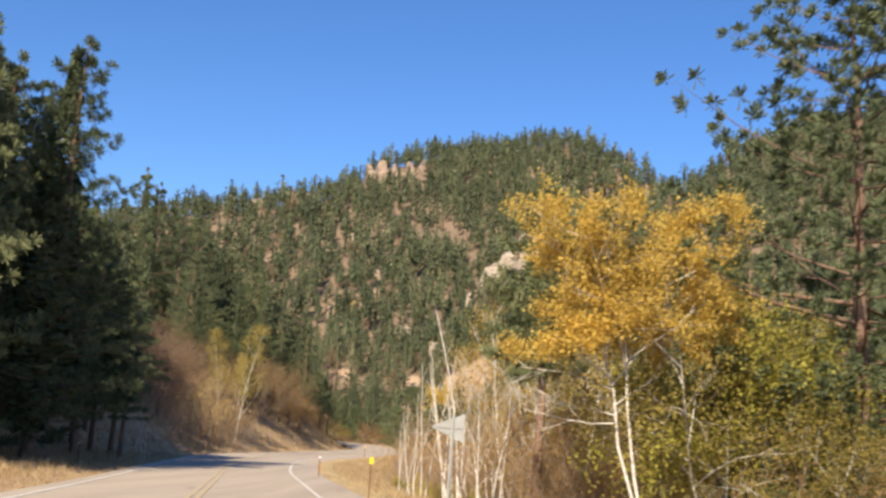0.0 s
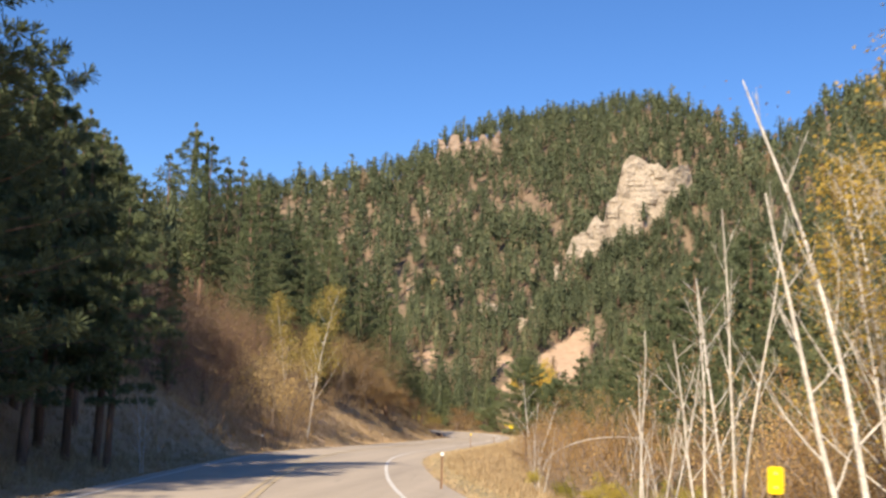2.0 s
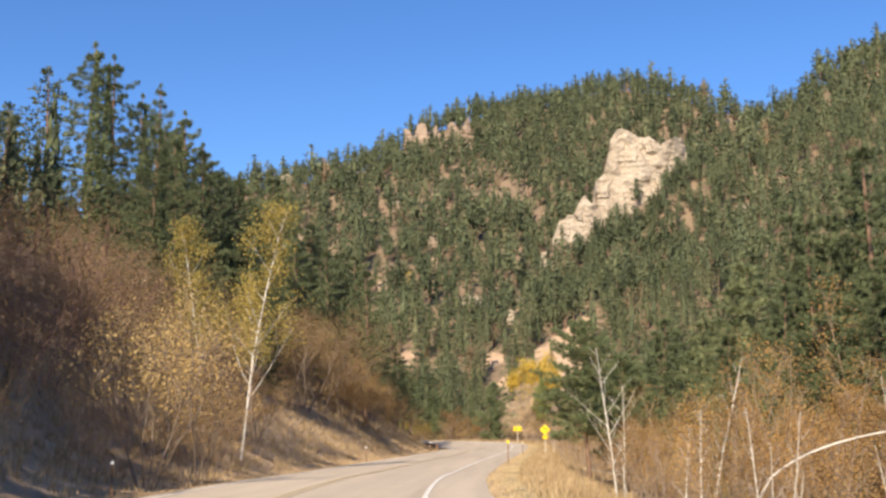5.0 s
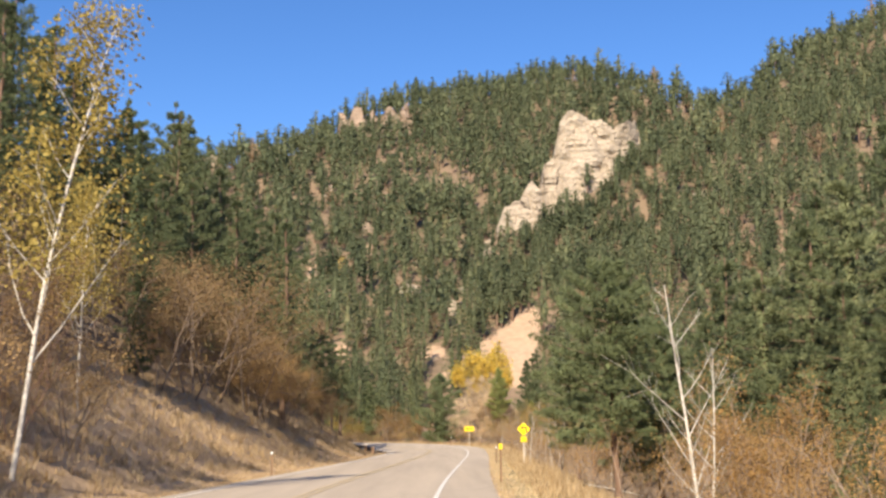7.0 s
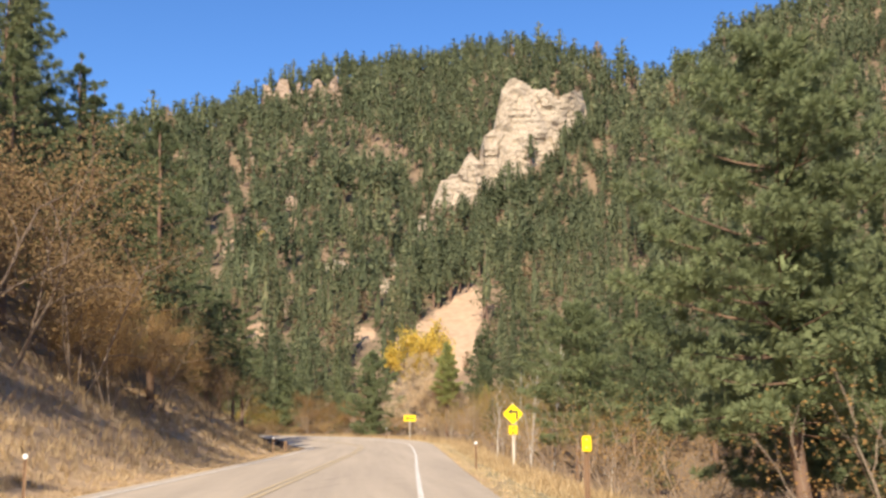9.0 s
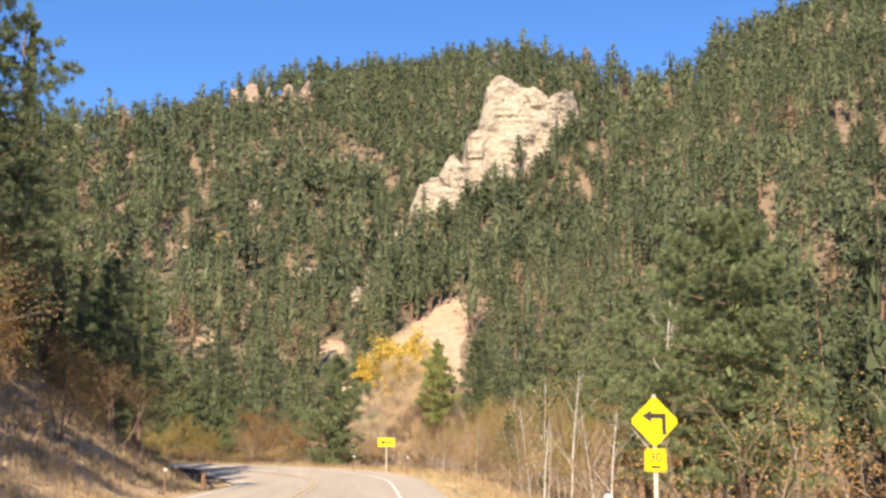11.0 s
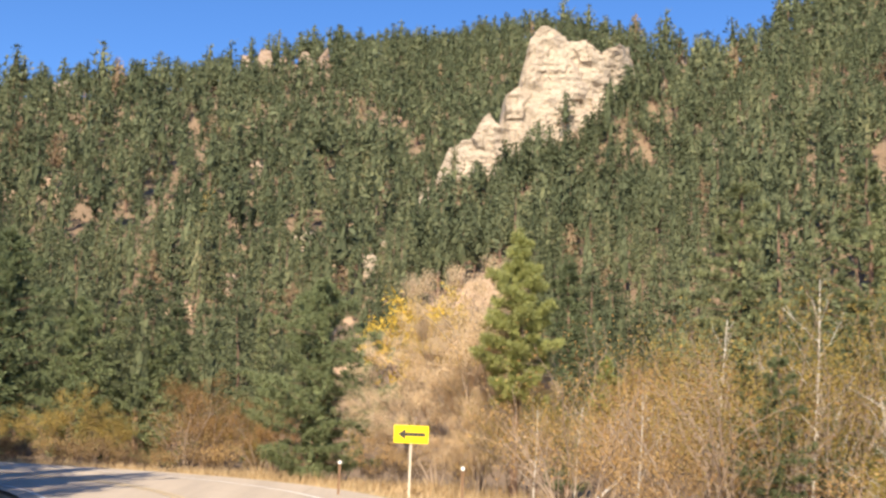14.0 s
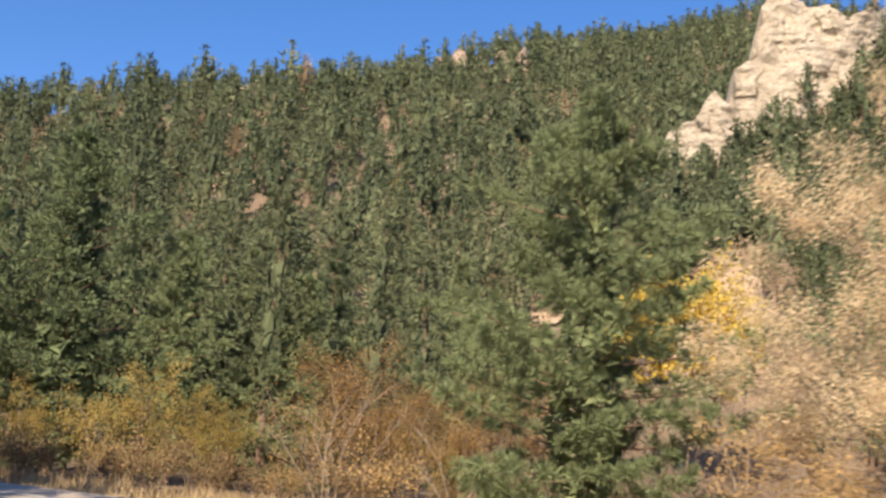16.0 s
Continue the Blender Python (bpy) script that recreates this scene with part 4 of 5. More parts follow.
def on_flat(x, y):
    d, _, along = beside_road(x, y)
    return (0.75 + 0.3 * vnoise(x, y, 14, 37)) * (d < -20) * (y > 246) * (y < 290) * np.where((x > -13) & (x < 9) & (y > 255), 0, 1)


x, y = scatter(-130, 40, 252, 292, 5.2, rng, on_flat)
forest("forest", np.stack([x, y, ground(x, y), rng.uniform(0.8, 1.2, len(x))], 1), rng, "pines at the foot of the mountain beyond the bend", shapes=FINE_SHAPES)

# ---- single pines ----
pine_kind("tall", 41, 18, 3.9, "tall dark green ponderosa pine on the bank", inner=0.2, bare=0.15, branches=60, per=12, needles=54, length=0.34, width=0.017, fan=0.5)
pine_kind("dense", 47, 20, 4.0, "tall dense dark pine at the roadside", inner=0.45, bare=0.03, branches=96, per=12, needles=38, length=0.36, width=0.022)
pine_kind("ragged", 42, 19, 2.9, "tall ragged ponderosa pine with open branches", bare=0.20, branches=74, per=10, needles=28, length=0.36, width=0.018)
pine_kind("veteran", 48, 19, 6.4, "tall old pine with drooping limbs over the verge", bare=0.20, branches=96, per=14, needles=48, length=0.30, width=0.026)
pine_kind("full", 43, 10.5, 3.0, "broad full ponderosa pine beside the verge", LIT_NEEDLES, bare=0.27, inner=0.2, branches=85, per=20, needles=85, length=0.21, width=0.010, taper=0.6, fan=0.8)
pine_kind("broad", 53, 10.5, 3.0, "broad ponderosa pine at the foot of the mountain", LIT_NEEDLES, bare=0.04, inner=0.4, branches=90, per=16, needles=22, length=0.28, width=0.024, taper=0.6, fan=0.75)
pine_kind("trunked", 54, 10.3, 1.6, "slender pine with a bare dark trunk among the birches", bare=0.44, inner=0.3, branches=64, per=15, needles=26, length=0.27, width=0.019, taper=0.5, fan=0.75)
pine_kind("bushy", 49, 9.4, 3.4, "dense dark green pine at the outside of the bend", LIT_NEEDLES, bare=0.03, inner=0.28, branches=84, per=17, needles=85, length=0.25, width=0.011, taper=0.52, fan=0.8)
pine_kind("young", 44, 9.5, 1.45, "young light green pine behind the arrow sign", LIGHT_NEEDLES, bare=0.36, inner=0.15, branches=65, per=15, needles=80, length=0.22, width=0.010, fan=0.7)
pine_kind("middle", 45, 13, 2.5, "green ponderosa pine in the creek bottom", inner=0.2, bare=0.24, branches=45, per=12, needles=50, length=0.30, width=0.016, fan=0.5)
pine_kind("slim", 46, 12, 1.8, "slim dark pine in the creek bottom", inner=0.4, bare=0.03, branches=84, per=7, needles=34, length=0.30, width=0.018)

# dense pines with x < -26 are mostly out of view, added to shade the bank
for kind, x, y, s in [
                      ("dense", -19.8, 54, 1.05), ("dense", -22.5, 48, 1.05), ("dense", -23.5, 61, 0.95), ("dense", -21.5, 44.5, 1.0), ("dense", -26, 56, 1.1), ("ragged", -28, 56, 1.1), ("tall", -31, 64, 1.05),
                      ("dense", -20.5, 40, 1.05), ("dense", -24, 32, 1.05), ("tall", -30, 40, 1.1), ("dense", -28, 46, 1.15), ("dense", -32, 50, 1.1), ("dense", -30, 40, 1.15), ("dense", -34, 45, 1.1), ("dense", -26.5, 51, 1.05), ("dense", -27, 60, 0.95), ("dense", -30, 57, 1.0), ("dense", -33, 60, 0.95), ("dense", -29, 65, 0.8), ("dense", -36, 52, 1.0), ("dense", -32, 67, 0.75), ("dense", -27.5, 71, 0.62), ("dense", -24.5, 58, 0.95), ("tall", -36, 52, 1.05), ("tall", -30.5, 134, 0.75), ("tall", -33, 142, 0.85),
                      ("tall", -34, 150, 0.9), ("ragged", -38, 160, 0.9), ("middle", -30, 170, 0.9), ("tall", -31, 186, 0.8), ("middle", -24.5, 196, 0.9), ("middle", -22.5, 208, 0.75), ("tall", -37, 212, 0.8), ("middle", -30, 218, 0.8),
                      ("slim", -26.5, 150, 0.7), ("middle", -28.5, 160, 0.75)]:
    plant(kind, (x, y), x * 7.7 + y, s)
for kind, x, y, top in [("tall", -50.3, 175.5, 41.5), ("ragged", -43.4, 175.2, 36.5), ("tall", -43.8, 184.8, 36.5), ("tall", -36.1, 200.1, 33.5), ("tall", -26.8, 204.1, 24.0), ("tall", -46.5, 180, 37), ("tall", -47, 170, 38)]:
    plant_to(kind, x, y, top, x + y)
# pines with x < -27 and y < 100 are added to shade the bank
for x, y, top in [(-32.9, 188.5, 28.9), (-31.7, 182.5, 27.4), (-23.3, 182.6, 18.7), (-40, 180, 31.5), (-38.5, 191, 31), (-34, 177, 25), (-29.5, 176, 20.5), (-28, 187, 21.5), (-45, 186, 35), (-41, 196, 31), (-31, 196, 26.5), (-29, 202, 24),
                  (-42.9, 126, 26.5), (-44.5, 130, 27), (-25.6, 80.7, 14.2), (-24.0, 76, 12.5), (-28, 78, 16.5), (-30, 84, 17.5), (-30.5, 74, 18.5), (-33, 80, 19.5), (-27.5, 70, 17), (-34, 90, 19), (-32, 66, 20), (-35, 81, 25), (-37, 86, 26), (-33, 72, 24), (-38, 78, 27), (-31.5, 87, 21), (-36, 94, 24), (-39, 90, 27), (-38.4, 190.5, 30.6), (-29.5, 165, 16.5), (-31, 172, 19.5), (-27.5, 179, 14.5), (-33.5, 183, 23), (-28.9, 204, 20.0), (-35, 160, 21),
                  (-19.8, 68, 10.8), (-21.2, 68.5, 11.2), (-18.8, 66.5, 8.8), (-22.5, 69, 13.5), (-25, 72, 14.0), (-20.6, 63.5, 12.0), (-33, 97, 20), (-38, 106, 24), (-37, 112, 23), (-40, 116, 25), (-35, 101, 22), (-42, 111, 27), (-29.5, 93, 17), (-28, 89, 16), (-31, 95, 19), (-27, 86, 14)]:
    plant_to("tall" if top - gz(x, y) > 12 else "middle", x, y, top, x + y, "dark green pine rising from the cut bank")
plant("veteran", (10.4, 28.0), 1.0, 0.95)
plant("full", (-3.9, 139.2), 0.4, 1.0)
plant("slim", (-26.4, 104.0), 1.0, 0.15, "small dark young pine on the shaded bank")
plant_to("slim", -27.7, 100.0, 12.6, 0.4, "slim dark pine standing alone on the bank")
for kind, x, y, s in [("middle", 8.5, 33, 0.7), ("middle", 11.5, 36, 0.9), ("middle", 7.2, 38, 0.55), ("middle", 13.5, 32, 1.0), ("dense", 15, 42, 0.7)]:
    plant(kind, (x, y), x + y, s, "shaded dark pine behind the golden birches")
# mostly out of view: pines added so their shadows fall across the bend
for kind, x, y, s in [("tall", -33, 221, 0.9), ("tall", -28, 226, 0.8), ("dense", -25.5, 221.5, 0.62), ("dense", -30.5, 229, 0.75), ("tall", -34, 231.5, 0.85), ("tall", -37.5, 223, 0.95), ("dense", -42, 225, 0.85), ("tall", -35, 216, 0.95), ("middle", -21.8, 212.0, 0.75), ("middle", -20.4, 205.0, 0.7), ("middle", -24.5, 216, 0.8)]:
    plant(kind, (x, y), x + y, s, "pine added to cast shade over the bend")
for kind, x, y, s in [("full", -0.5, 147, 0.95), ("middle", 1.5, 142, 0.95), ("full", -1.0, 173, 0.9), ("middle", 3.8, 199, 0.95), ("middle", 6, 128, 1.0), ("slim", 3.0, 121, 0.8), ("middle", 9, 136, 1.1), ("middle", 12, 118, 1.15), ("slim", 7, 112, 1.0),
                      ("middle", 14, 150, 1.2), ("middle", 8, 160, 1.1), ("middle", 13, 168, 1.15), ("slim", 5, 155, 0.9), ("middle", 10, 180, 1.1), ("middle", 16, 190, 1.2), ("slim", 7, 190, 1.0), ("middle", 12, 206, 1.1),
                      ("middle", 19, 205, 1.1), ("middle", 18, 132, 1.2), ("middle", 8, 216, 1.0), ("middle", 15, 222, 1.1), ("middle", 6, 228, 1.0), ("slim", 1, 236, 0.9), ("middle", 10, 240, 1.05), ("middle", 3, 250, 0.95),
                      ("slim", 9, 100, 0.9), ("middle", 13, 94, 1.1), ("slim", 11, 84, 1.0), ("middle", 16, 78, 1.1), ("slim", 14, 64, 0.9), ("middle", 18, 56, 1.0), ("middle", 10, 131, 1.35), ("middle", 14, 141, 1.4), ("middle", 7.5, 148, 1.2), ("middle", 13, 112, 1.35), ("middle", 10, 122, 1.2)]:
    plant(kind, (x, y), x * 3.1 + y, s)
for kind, x, y, top in [("tall", 10.5, 128, 17.0), ("tall", 11.3, 107.6, 15.8), ("tall", 8.8, 134, 14.0), ("tall", 13.5, 118, 18.0), ("tall", 15.0, 105, 17.0), ("middle", 7.8, 117, 9.0), ("middle", 6.8, 141, 12.5), ("tall", 9.35, 152.2, 14.3), ("tall", 12.0, 146, 17.0), ("middle", 5.5, 150, 9.5),
                        ("middle", 4.8, 136, 7.0), ("slim", 2.2, 129, 4.4), ("slim", 3.8, 126.5, 3.8), ("slim", 5.4, 123.5, 5.2), ("slim", 1.0, 125.0, 2.2), ("middle", 11.0, 98, 11.0), ("slim", 3.4, 108.5, 1.0), ("slim", -0.6, 112.5, 1.2), ("tall", 16.5, 128, 19.0)]:
    plant_to(kind, x, y, top, x * 3 + y, "green ponderosa pine rising from the creek bottom")
plant("bushy", (-10.15, 236.0), 2.2, 0.94)
plant("young", (-3.6, 222.8), 0.3, 0.95)
for kind, x, y, s in [("broad", -30.2, 258, 1.4), ("broad", -34.5, 257, 1.2), ("broad", -25.6, 258.5, 1.0), ("broad", -40, 258, 1.3), ("broad", -20.5, 258, 0.85), ("slim", -24, 262, 0.9), ("middle", -18, 262, 0.8), ("slim", -14, 256, 0.8), ("middle", -38, 263, 1.0), ("middle", -44, 260, 1.0),
                      ("middle", -50, 263, 1.0), ("middle", -21, 268, 0.9), ("middle", -56, 259, 1.0)]:
    plant(kind, (x, y), x * 5.3 + y, s)

# ---- birches, shrubs and bushes ----
broadleaf_kind("bare", 61, 7.5, "birch_tree", "bare white birch with a few crooked limbs", "birch tree", BIRCH_BARK, ORANGE, "birches along the creek", boughs=12, first=0.22, reach=0.5, rise=1.1, thick=0.0085, lean=0.05, twigs=7, leaves=260, size=0.05)
broadleaf_kind("stems", 62, 7.0, "birch_tree", "clump of slender white birch stems", "birch tree", BIRCH_BARK, RUST, "birches along the creek", stems=4, boughs=6, first=0.4, reach=0.34, rise=1.7, thick=0.0058, lean=0.16, twigs=4, spread=0.45, leaves=300, size=0.05)
broadleaf_kind("pair", 77, 7.6, "birch_tree", "two white birch stems with short dead boughs", "birch tree", BIRCH_BARK, RUST, "birches along the creek", stems=2, boughs=8, first=0.3, reach=0.3, rise=1.5, thick=0.0072, lean=0.2, twigs=3, spread=0.4, leaves=120, size=0.05)
broadleaf_kind("aspen", 78, 6.5, "bush", "thin grey-brown stems with a haze of orange-brown twigs", "bush", PALE_TWIG, HAZE, "creek bushes", stems=5, boughs=13, first=0.2, reach=0.5, rise=1.3, thick=0.0038, lean=0.16, twigs=9, spread=0.6, leaves=4800, size=0.058, scatter=0.2)
broadleaf_kind("golden", 63, 9.0, "birch_tree", "birch with thinning golden orange leaves", "birch tree", BIRCH_BARK, GOLD, "golden trees", stems=3, kids=(8, 5, 3), leaves=16000, size=0.085, scatter=0.2, spreadout=0.6, up=0.3, thick=0.010)
broadleaf_kind("thinning", 82, 9.0, "birch_tree", "birch with sparse tan and golden leaves on its twigs", "birch tree", BIRCH_BARK, GOLD, "golden trees", stems=3, boughs=16, first=0.3, reach=0.5, rise=1.2, thick=0.0065, lean=0.2, twigs=12, spread=0.5, leaves=9000, size=0.06, scatter=0.22)
broadleaf_kind("arching", 79, 10.2, "birch_tree", "leaning birch with an arching crown of golden leaves", "birch tree", BIRCH_BARK, GOLD, "golden trees", stems=2, kids=(9, 6, 4), leaves=42000, size=0.085, scatter=0.16, spreadout=0.85, up=0.06, thick=0.007, lean=(-0.27, 0.02), splay=0.12, high=0.66, fork=0.66)
broadleaf_kind("lime", 64, 6.0, "broadleaf_tree", "bushy tree of green and yellow leaves", "tree", TWIG, LIME, "golden trees", stems=3, kids=(8, 5, 3), leaves=22000, size=0.065, scatter=0.2, spreadout=0.8, up=0.15, thick=0.010)
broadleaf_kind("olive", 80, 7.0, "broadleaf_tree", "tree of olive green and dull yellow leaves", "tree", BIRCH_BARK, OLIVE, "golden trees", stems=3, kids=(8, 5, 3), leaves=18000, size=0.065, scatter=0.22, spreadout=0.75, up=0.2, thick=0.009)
broadleaf_kind("oak", 73, 5.6, "bush", "tall orange oak bush in autumn leaf", "bush", TWIG, ORANGE, "creek bushes", stems=4, kids=(7, 4, 2), leaves=15000, size=0.07, scatter=0.22, spreadout=0.7, up=0.2, thick=0.010, splay=0.3)
broadleaf_kind("yellow", 65, 9.0, "birch_tree", "slender birch with dull yellow leaves on the bank", "birch tree", BIRCH_BARK, DULL_YELLOW, "golden trees", stems=1, boughs=18, first=0.25, reach=0.34, rise=1.5, thick=0.006, lean=0.02, twigs=7, leaves=4600, size=0.085, scatter=0.24)
broadleaf_kind("tan", 66, 8.5, "broadleaf_tree", "large bushy tree full of dry tan leaves", "tree", PALE_TWIG, TAN, "autumn trees", stems=5, kids=(8, 5, 3), leaves=66000, size=0.058, scatter=0.19, spreadout=0.66, up=0.25, thick=0.010, splay=0.24)
broadleaf_kind("tanbush", 67, 4.5, "bush", "open bush with dry tan and golden leaves", "bush", TWIG, BUSH_TAN, "bank bushes", stems=5, kids=(7, 4), leaves=3800, size=0.085, scatter=0.17, spreadout=0.75, up=0.2, thick=0.012, splay=0.45)
broadleaf_kind("rust", 68, 5.0, "bush", "brown oak bush with withered leaves", "bush", TWIG, RUST, "bank bushes", stems=4, kids=(6, 4), leaves=8000, size=0.06, scatter=0.28, spreadout=0.8, up=0.15, thick=0.012, splay=0.45)
broadleaf_kind("orange", 69, 5.0, "bush", "orange oak bush in autumn leaf", "bush", TWIG, ORANGE, "creek bushes", stems=4, kids=(6, 4), leaves=4800, size=0.058, scatter=0.28, spreadout=0.75, up=0.2, thick=0.012, splay=0.4)
broadleaf_kind("ochre", 83, 6.0, "bush", "ochre oak bush turning yellow at the far side of the bend", "bush", TWIG, OCHRE, "creek bushes", stems=4, kids=(7, 4, 2), leaves=6500, size=0.10, scatter=0.2, spreadout=0.7, up=0.22, thick=0.010, splay=0.3)
broadleaf_kind("scrub", 71, 2.4, "bush", "low brown undergrowth at the far side of the bend", "bush", TWIG, RUST, "undergrowth", stems=5, kids=(5, 3), leaves=1300, size=0.10, scatter=0.22, spreadout=0.75, up=0.2, thick=0.012, splay=0.5)
broadleaf_kind("gold_scrub", 72, 2.6, "bush", "low golden brown undergrowth at the far side of the bend", "bush", TWIG, BUSH_TAN, "undergrowth", stems=5, kids=(5, 3), leaves=1300, size=0.10, scatter=0.22, spreadout=0.75, up=0.2, thick=0.012, splay=0.5)
broadleaf_kind("twigs", 70, 4.0, "bush", "leafless thicket of thin brown twigs", "bush", PALE_TWIG, HAZE, "creek bushes", stems=6, kids=(6, 3), leaves=1800, size=0.045, scatter=0.3, spreadout=0.6, up=0.3, thick=0.009, splay=0.45)
# red-brown brush, its colour kept dark for the shade on the bank
broadleaf_kind("brush", 81, 4.0, "bush", "leafless red-brown brush on the shaded bank", "bush", RED_TWIG, RUST, "bank bushes", stems=7, kids=(7, 5), leaves=2200, size=0.055, scatter=0.3, spreadout=0.6, up=0.3, thick=0.007, splay=0.5)

plant("arching", (5.1, 25.6), 0.0, 0.82)
plant("lime", (6.0, 28.2), 0.2, 1.3)
plant("olive", (7.4, 28.4), 2.4, 1.15, "tall tree of olive and yellow leaves, darkened for shade")
plant("olive", (9.0, 25.6), 0.7, 0.85, "tall tree of olive and yellow leaves, darkened for shade")
plant("middle", (8.8, 27.2), 1.2, 0.62, "shaded dark pine behind the golden birches")
plant("trunked", (2.7, 31.5), 2.6, 1.0)
plant("thinning", (3.0, 42.4), 2.0, 0.98)
plant("thinning", (2.2, 44.6), 0.8, 0.85)
plant("thinning", (4.6, 44.0), 4.4, 1.1)
plant("thinning", (6.0, 44.5), 3.4, 1.0)
plant("golden", (7.6, 47.5), 1.4, 0.7)
for k, (x, y, s) in enumerate([(-0.9, 45.5, 0.82), (-1.5, 49.0, 0.6), (0.4, 37.5, 0.8), (3.6, 37.5, 0.95), (1.4, 33.5, 0.75), (-3.0, 94.0, 0.6), (0.6, 66.0, 0.5), (3.6, 104.0, 0.9), (6.4, 108.0, 1.0)]):
    plant("stems", (x, y), k * 1.7, s)
for k, (x, y, s) in enumerate([(0.7, 42.3, 1.1), (2.6, 46.0, 1.2), (-3.6, 101.5, 0.8), (4.6, 99.0, 0.9), (2.0, 93.0, 0.75), (8.6, 114.0, 1.0)]):
    plant("pair", (x, y), k * 2.3 + 0.5, s)
for k, (x, y, s) in enumerate([(3.4, 49.0, 1.0), (5.4, 52.0, 1.15), (1.8, 54.0, 0.8), (7.4, 56.0, 1.2), (4.4, 60.0, 1.0), (7.0, 48.0, 1.15), (-1.9, 105.5, 1.05), (-3.0, 97.5, 0.85), (0.2, 103.0, 1.1), (-0.6, 99.0, 0.95), (0.8, 110.0, 1.2), (3.2, 112.5, 1.2), (3.4, 32.0, 0.9), (4.8, 36.0, 1.0), (2.2, 36.5, 0.8), (6.2, 31.0, 0.9), (6.4, 36.5, 1.1), (6.0, 116.0, 1.2), (8.8, 120.9, 1.75), (2.0, 117.0, 1.0), (-0.6, 118.0, 0.9), (5.2, 104.5, 1.0), (9.0, 104.0, 1.1), (6.6, 94.0, 0.8), (0.4, 131.5, 1.1), (-1.2, 135.0, 0.95), (-2.0, 125.6, 0.9)]):
    plant("aspen", (x, y), k * 1.9, s)
plant("bare", (0.7, 53.5), 0.6, 0.95)
plant("bare", (-17.2, 65.5), 1.6, 0.42)
plant("bare", (-16.8, 64.6), 2.6, 0.36)
for k, (x, y, s) in enumerate([(-3.5, 126.8, 1.1), (-3.0, 127.4, 0.85), (-1.7, 178.0, 1.0), (-2.5, 131.0, 0.5), (-0.7, 198.5, 0.55), (0.7, 200.5, 0.95), (-1.4, 199.3, 0.65), (1.6, 211.5, 0.8), (-0.2, 213.0, 0.7), (-1.5, 201.0, 0.45), (-3.3, 220.3, 0.42), (-1.9, 221.2, 0.45), (1.2, 209, 0.5), (-2.2, 212.5, 0.45), (-3.5, 105.0, 0.5), (1.2, 222.5, 0.5), (2.4, 214, 0.5), (-4.6, 172.0, 0.4), (-1.5, 186.0, 0.55), (3.5, 187.0, 0.6), (-4.0, 183.0, 0.42)]):
    plant("bare", (x, y), k * 2.1 + 0.4, s)
plant("yellow", (-22.3, 121.4), 0.3, 1.42)
plant("yellow", (-24.4, 133.5), 1.7, 0.95)
plant("yellow", (-24.2, 121.8), 2.6, 1.2)
plant("yellow", (-35.0, 382.0), 0.3, 1.0, "small clear yellow aspen among the pines")
broadleaf_kind("cottonwood", 74, 10.0, "broadleaf_tree", "bright yellow cottonwood below the scree slide", "tree", TWIG, YELLOW, "golden trees", stems=2, kids=(8, 5, 3), leaves=4200, size=0.22, scatter=0.32, spreadout=0.45, up=0.4, thick=0.012, high=0.55)
broadleaf_kind("hazel", 76, 4.6, "bush", "thicket of pale stems with olive and golden leaves", "bush", PALE_TWIG, OCHRE, "creek bushes", stems=6, kids=(6, 4), leaves=3600, size=0.055, scatter=0.32, spreadout=0.55, up=0.35, thick=0.008, splay=0.35)
for k, (x, y, s) in enumerate([(-1.8, 206, 0.8), (0.2, 208, 1.0), (1.8, 211, 1.05), (3.4, 207, 1.1), (-1.6, 213.5, 0.8), (0.4, 216.5, 0.95), (2.8, 216, 1.1), (4.8, 212, 1.15), (-2.6, 196.5, 0.6), (5.2, 203, 1.1), (-0.4, 224, 0.8), (2.2, 223, 1.0), (-3.3, 221.7, 0.75), (-4.3, 222.0, 0.6), (-2.5, 220.8, 0.7)]):
    plant("hazel", (x, y), k * 1.3, s)
for k, (x, y, s) in enumerate([(-3.2, 284.0, 1.22), (1.9, 286.0, 1.15), (-1.4, 288.0, 1.05)]):
    plant("cottonwood", (x, y), k * 1.9, s)
for kind, x, y, top in [("middle", 3.4, 212.5, 5.5), ("middle", 6.6, 208.5, 8.0), ("young", 0.8, 228.0, 5.2), ("middle", 9.0, 203.0, 9.0), ("middle", 5.6, 220.5, 7.0), ("tall", 7.8, 214.0, 11.5), ("tall", 10.4, 208.0, 13.0), ("tall", 8.6, 222.0, 12.0), ("tall", 11.5, 215.0, 14.0), ("middle", -1.4, 206.0, 3.2), ("middle", -0.2, 211.0, 3.6), ("middle", 2.0, 213.5, 5.0), ("slim", 0.9, 209.0, 2.4)]:
    plant_to(kind, x, y, top, x * 2 + y, "green pine in the thicket at the outside of the bend")
for k, (x, y, s) in enumerate([(1.2, 204.5, 0.5), (4.6, 214.5, 0.55), (6.8, 203.0, 0.6), (1.8, 220.0, 0.45), (3.8, 225.0, 0.5)]):
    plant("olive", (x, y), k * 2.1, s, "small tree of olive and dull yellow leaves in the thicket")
plant("oak", (0.3, 221.0), 0.9, 0.7)
plant("oak", (5.8, 199.5), 2.9, 0.8)
plant("tan", (-4.2, 226.0), 0.0, 0.78)
plant("tan", (-5.5, 228.8), 1.5, 0.62)
plant("tan", (-4.5, 224.8), 2.7, 0.36, "low bushy tree full of dry tan leaves")
rng = np.random.default_rng(77)
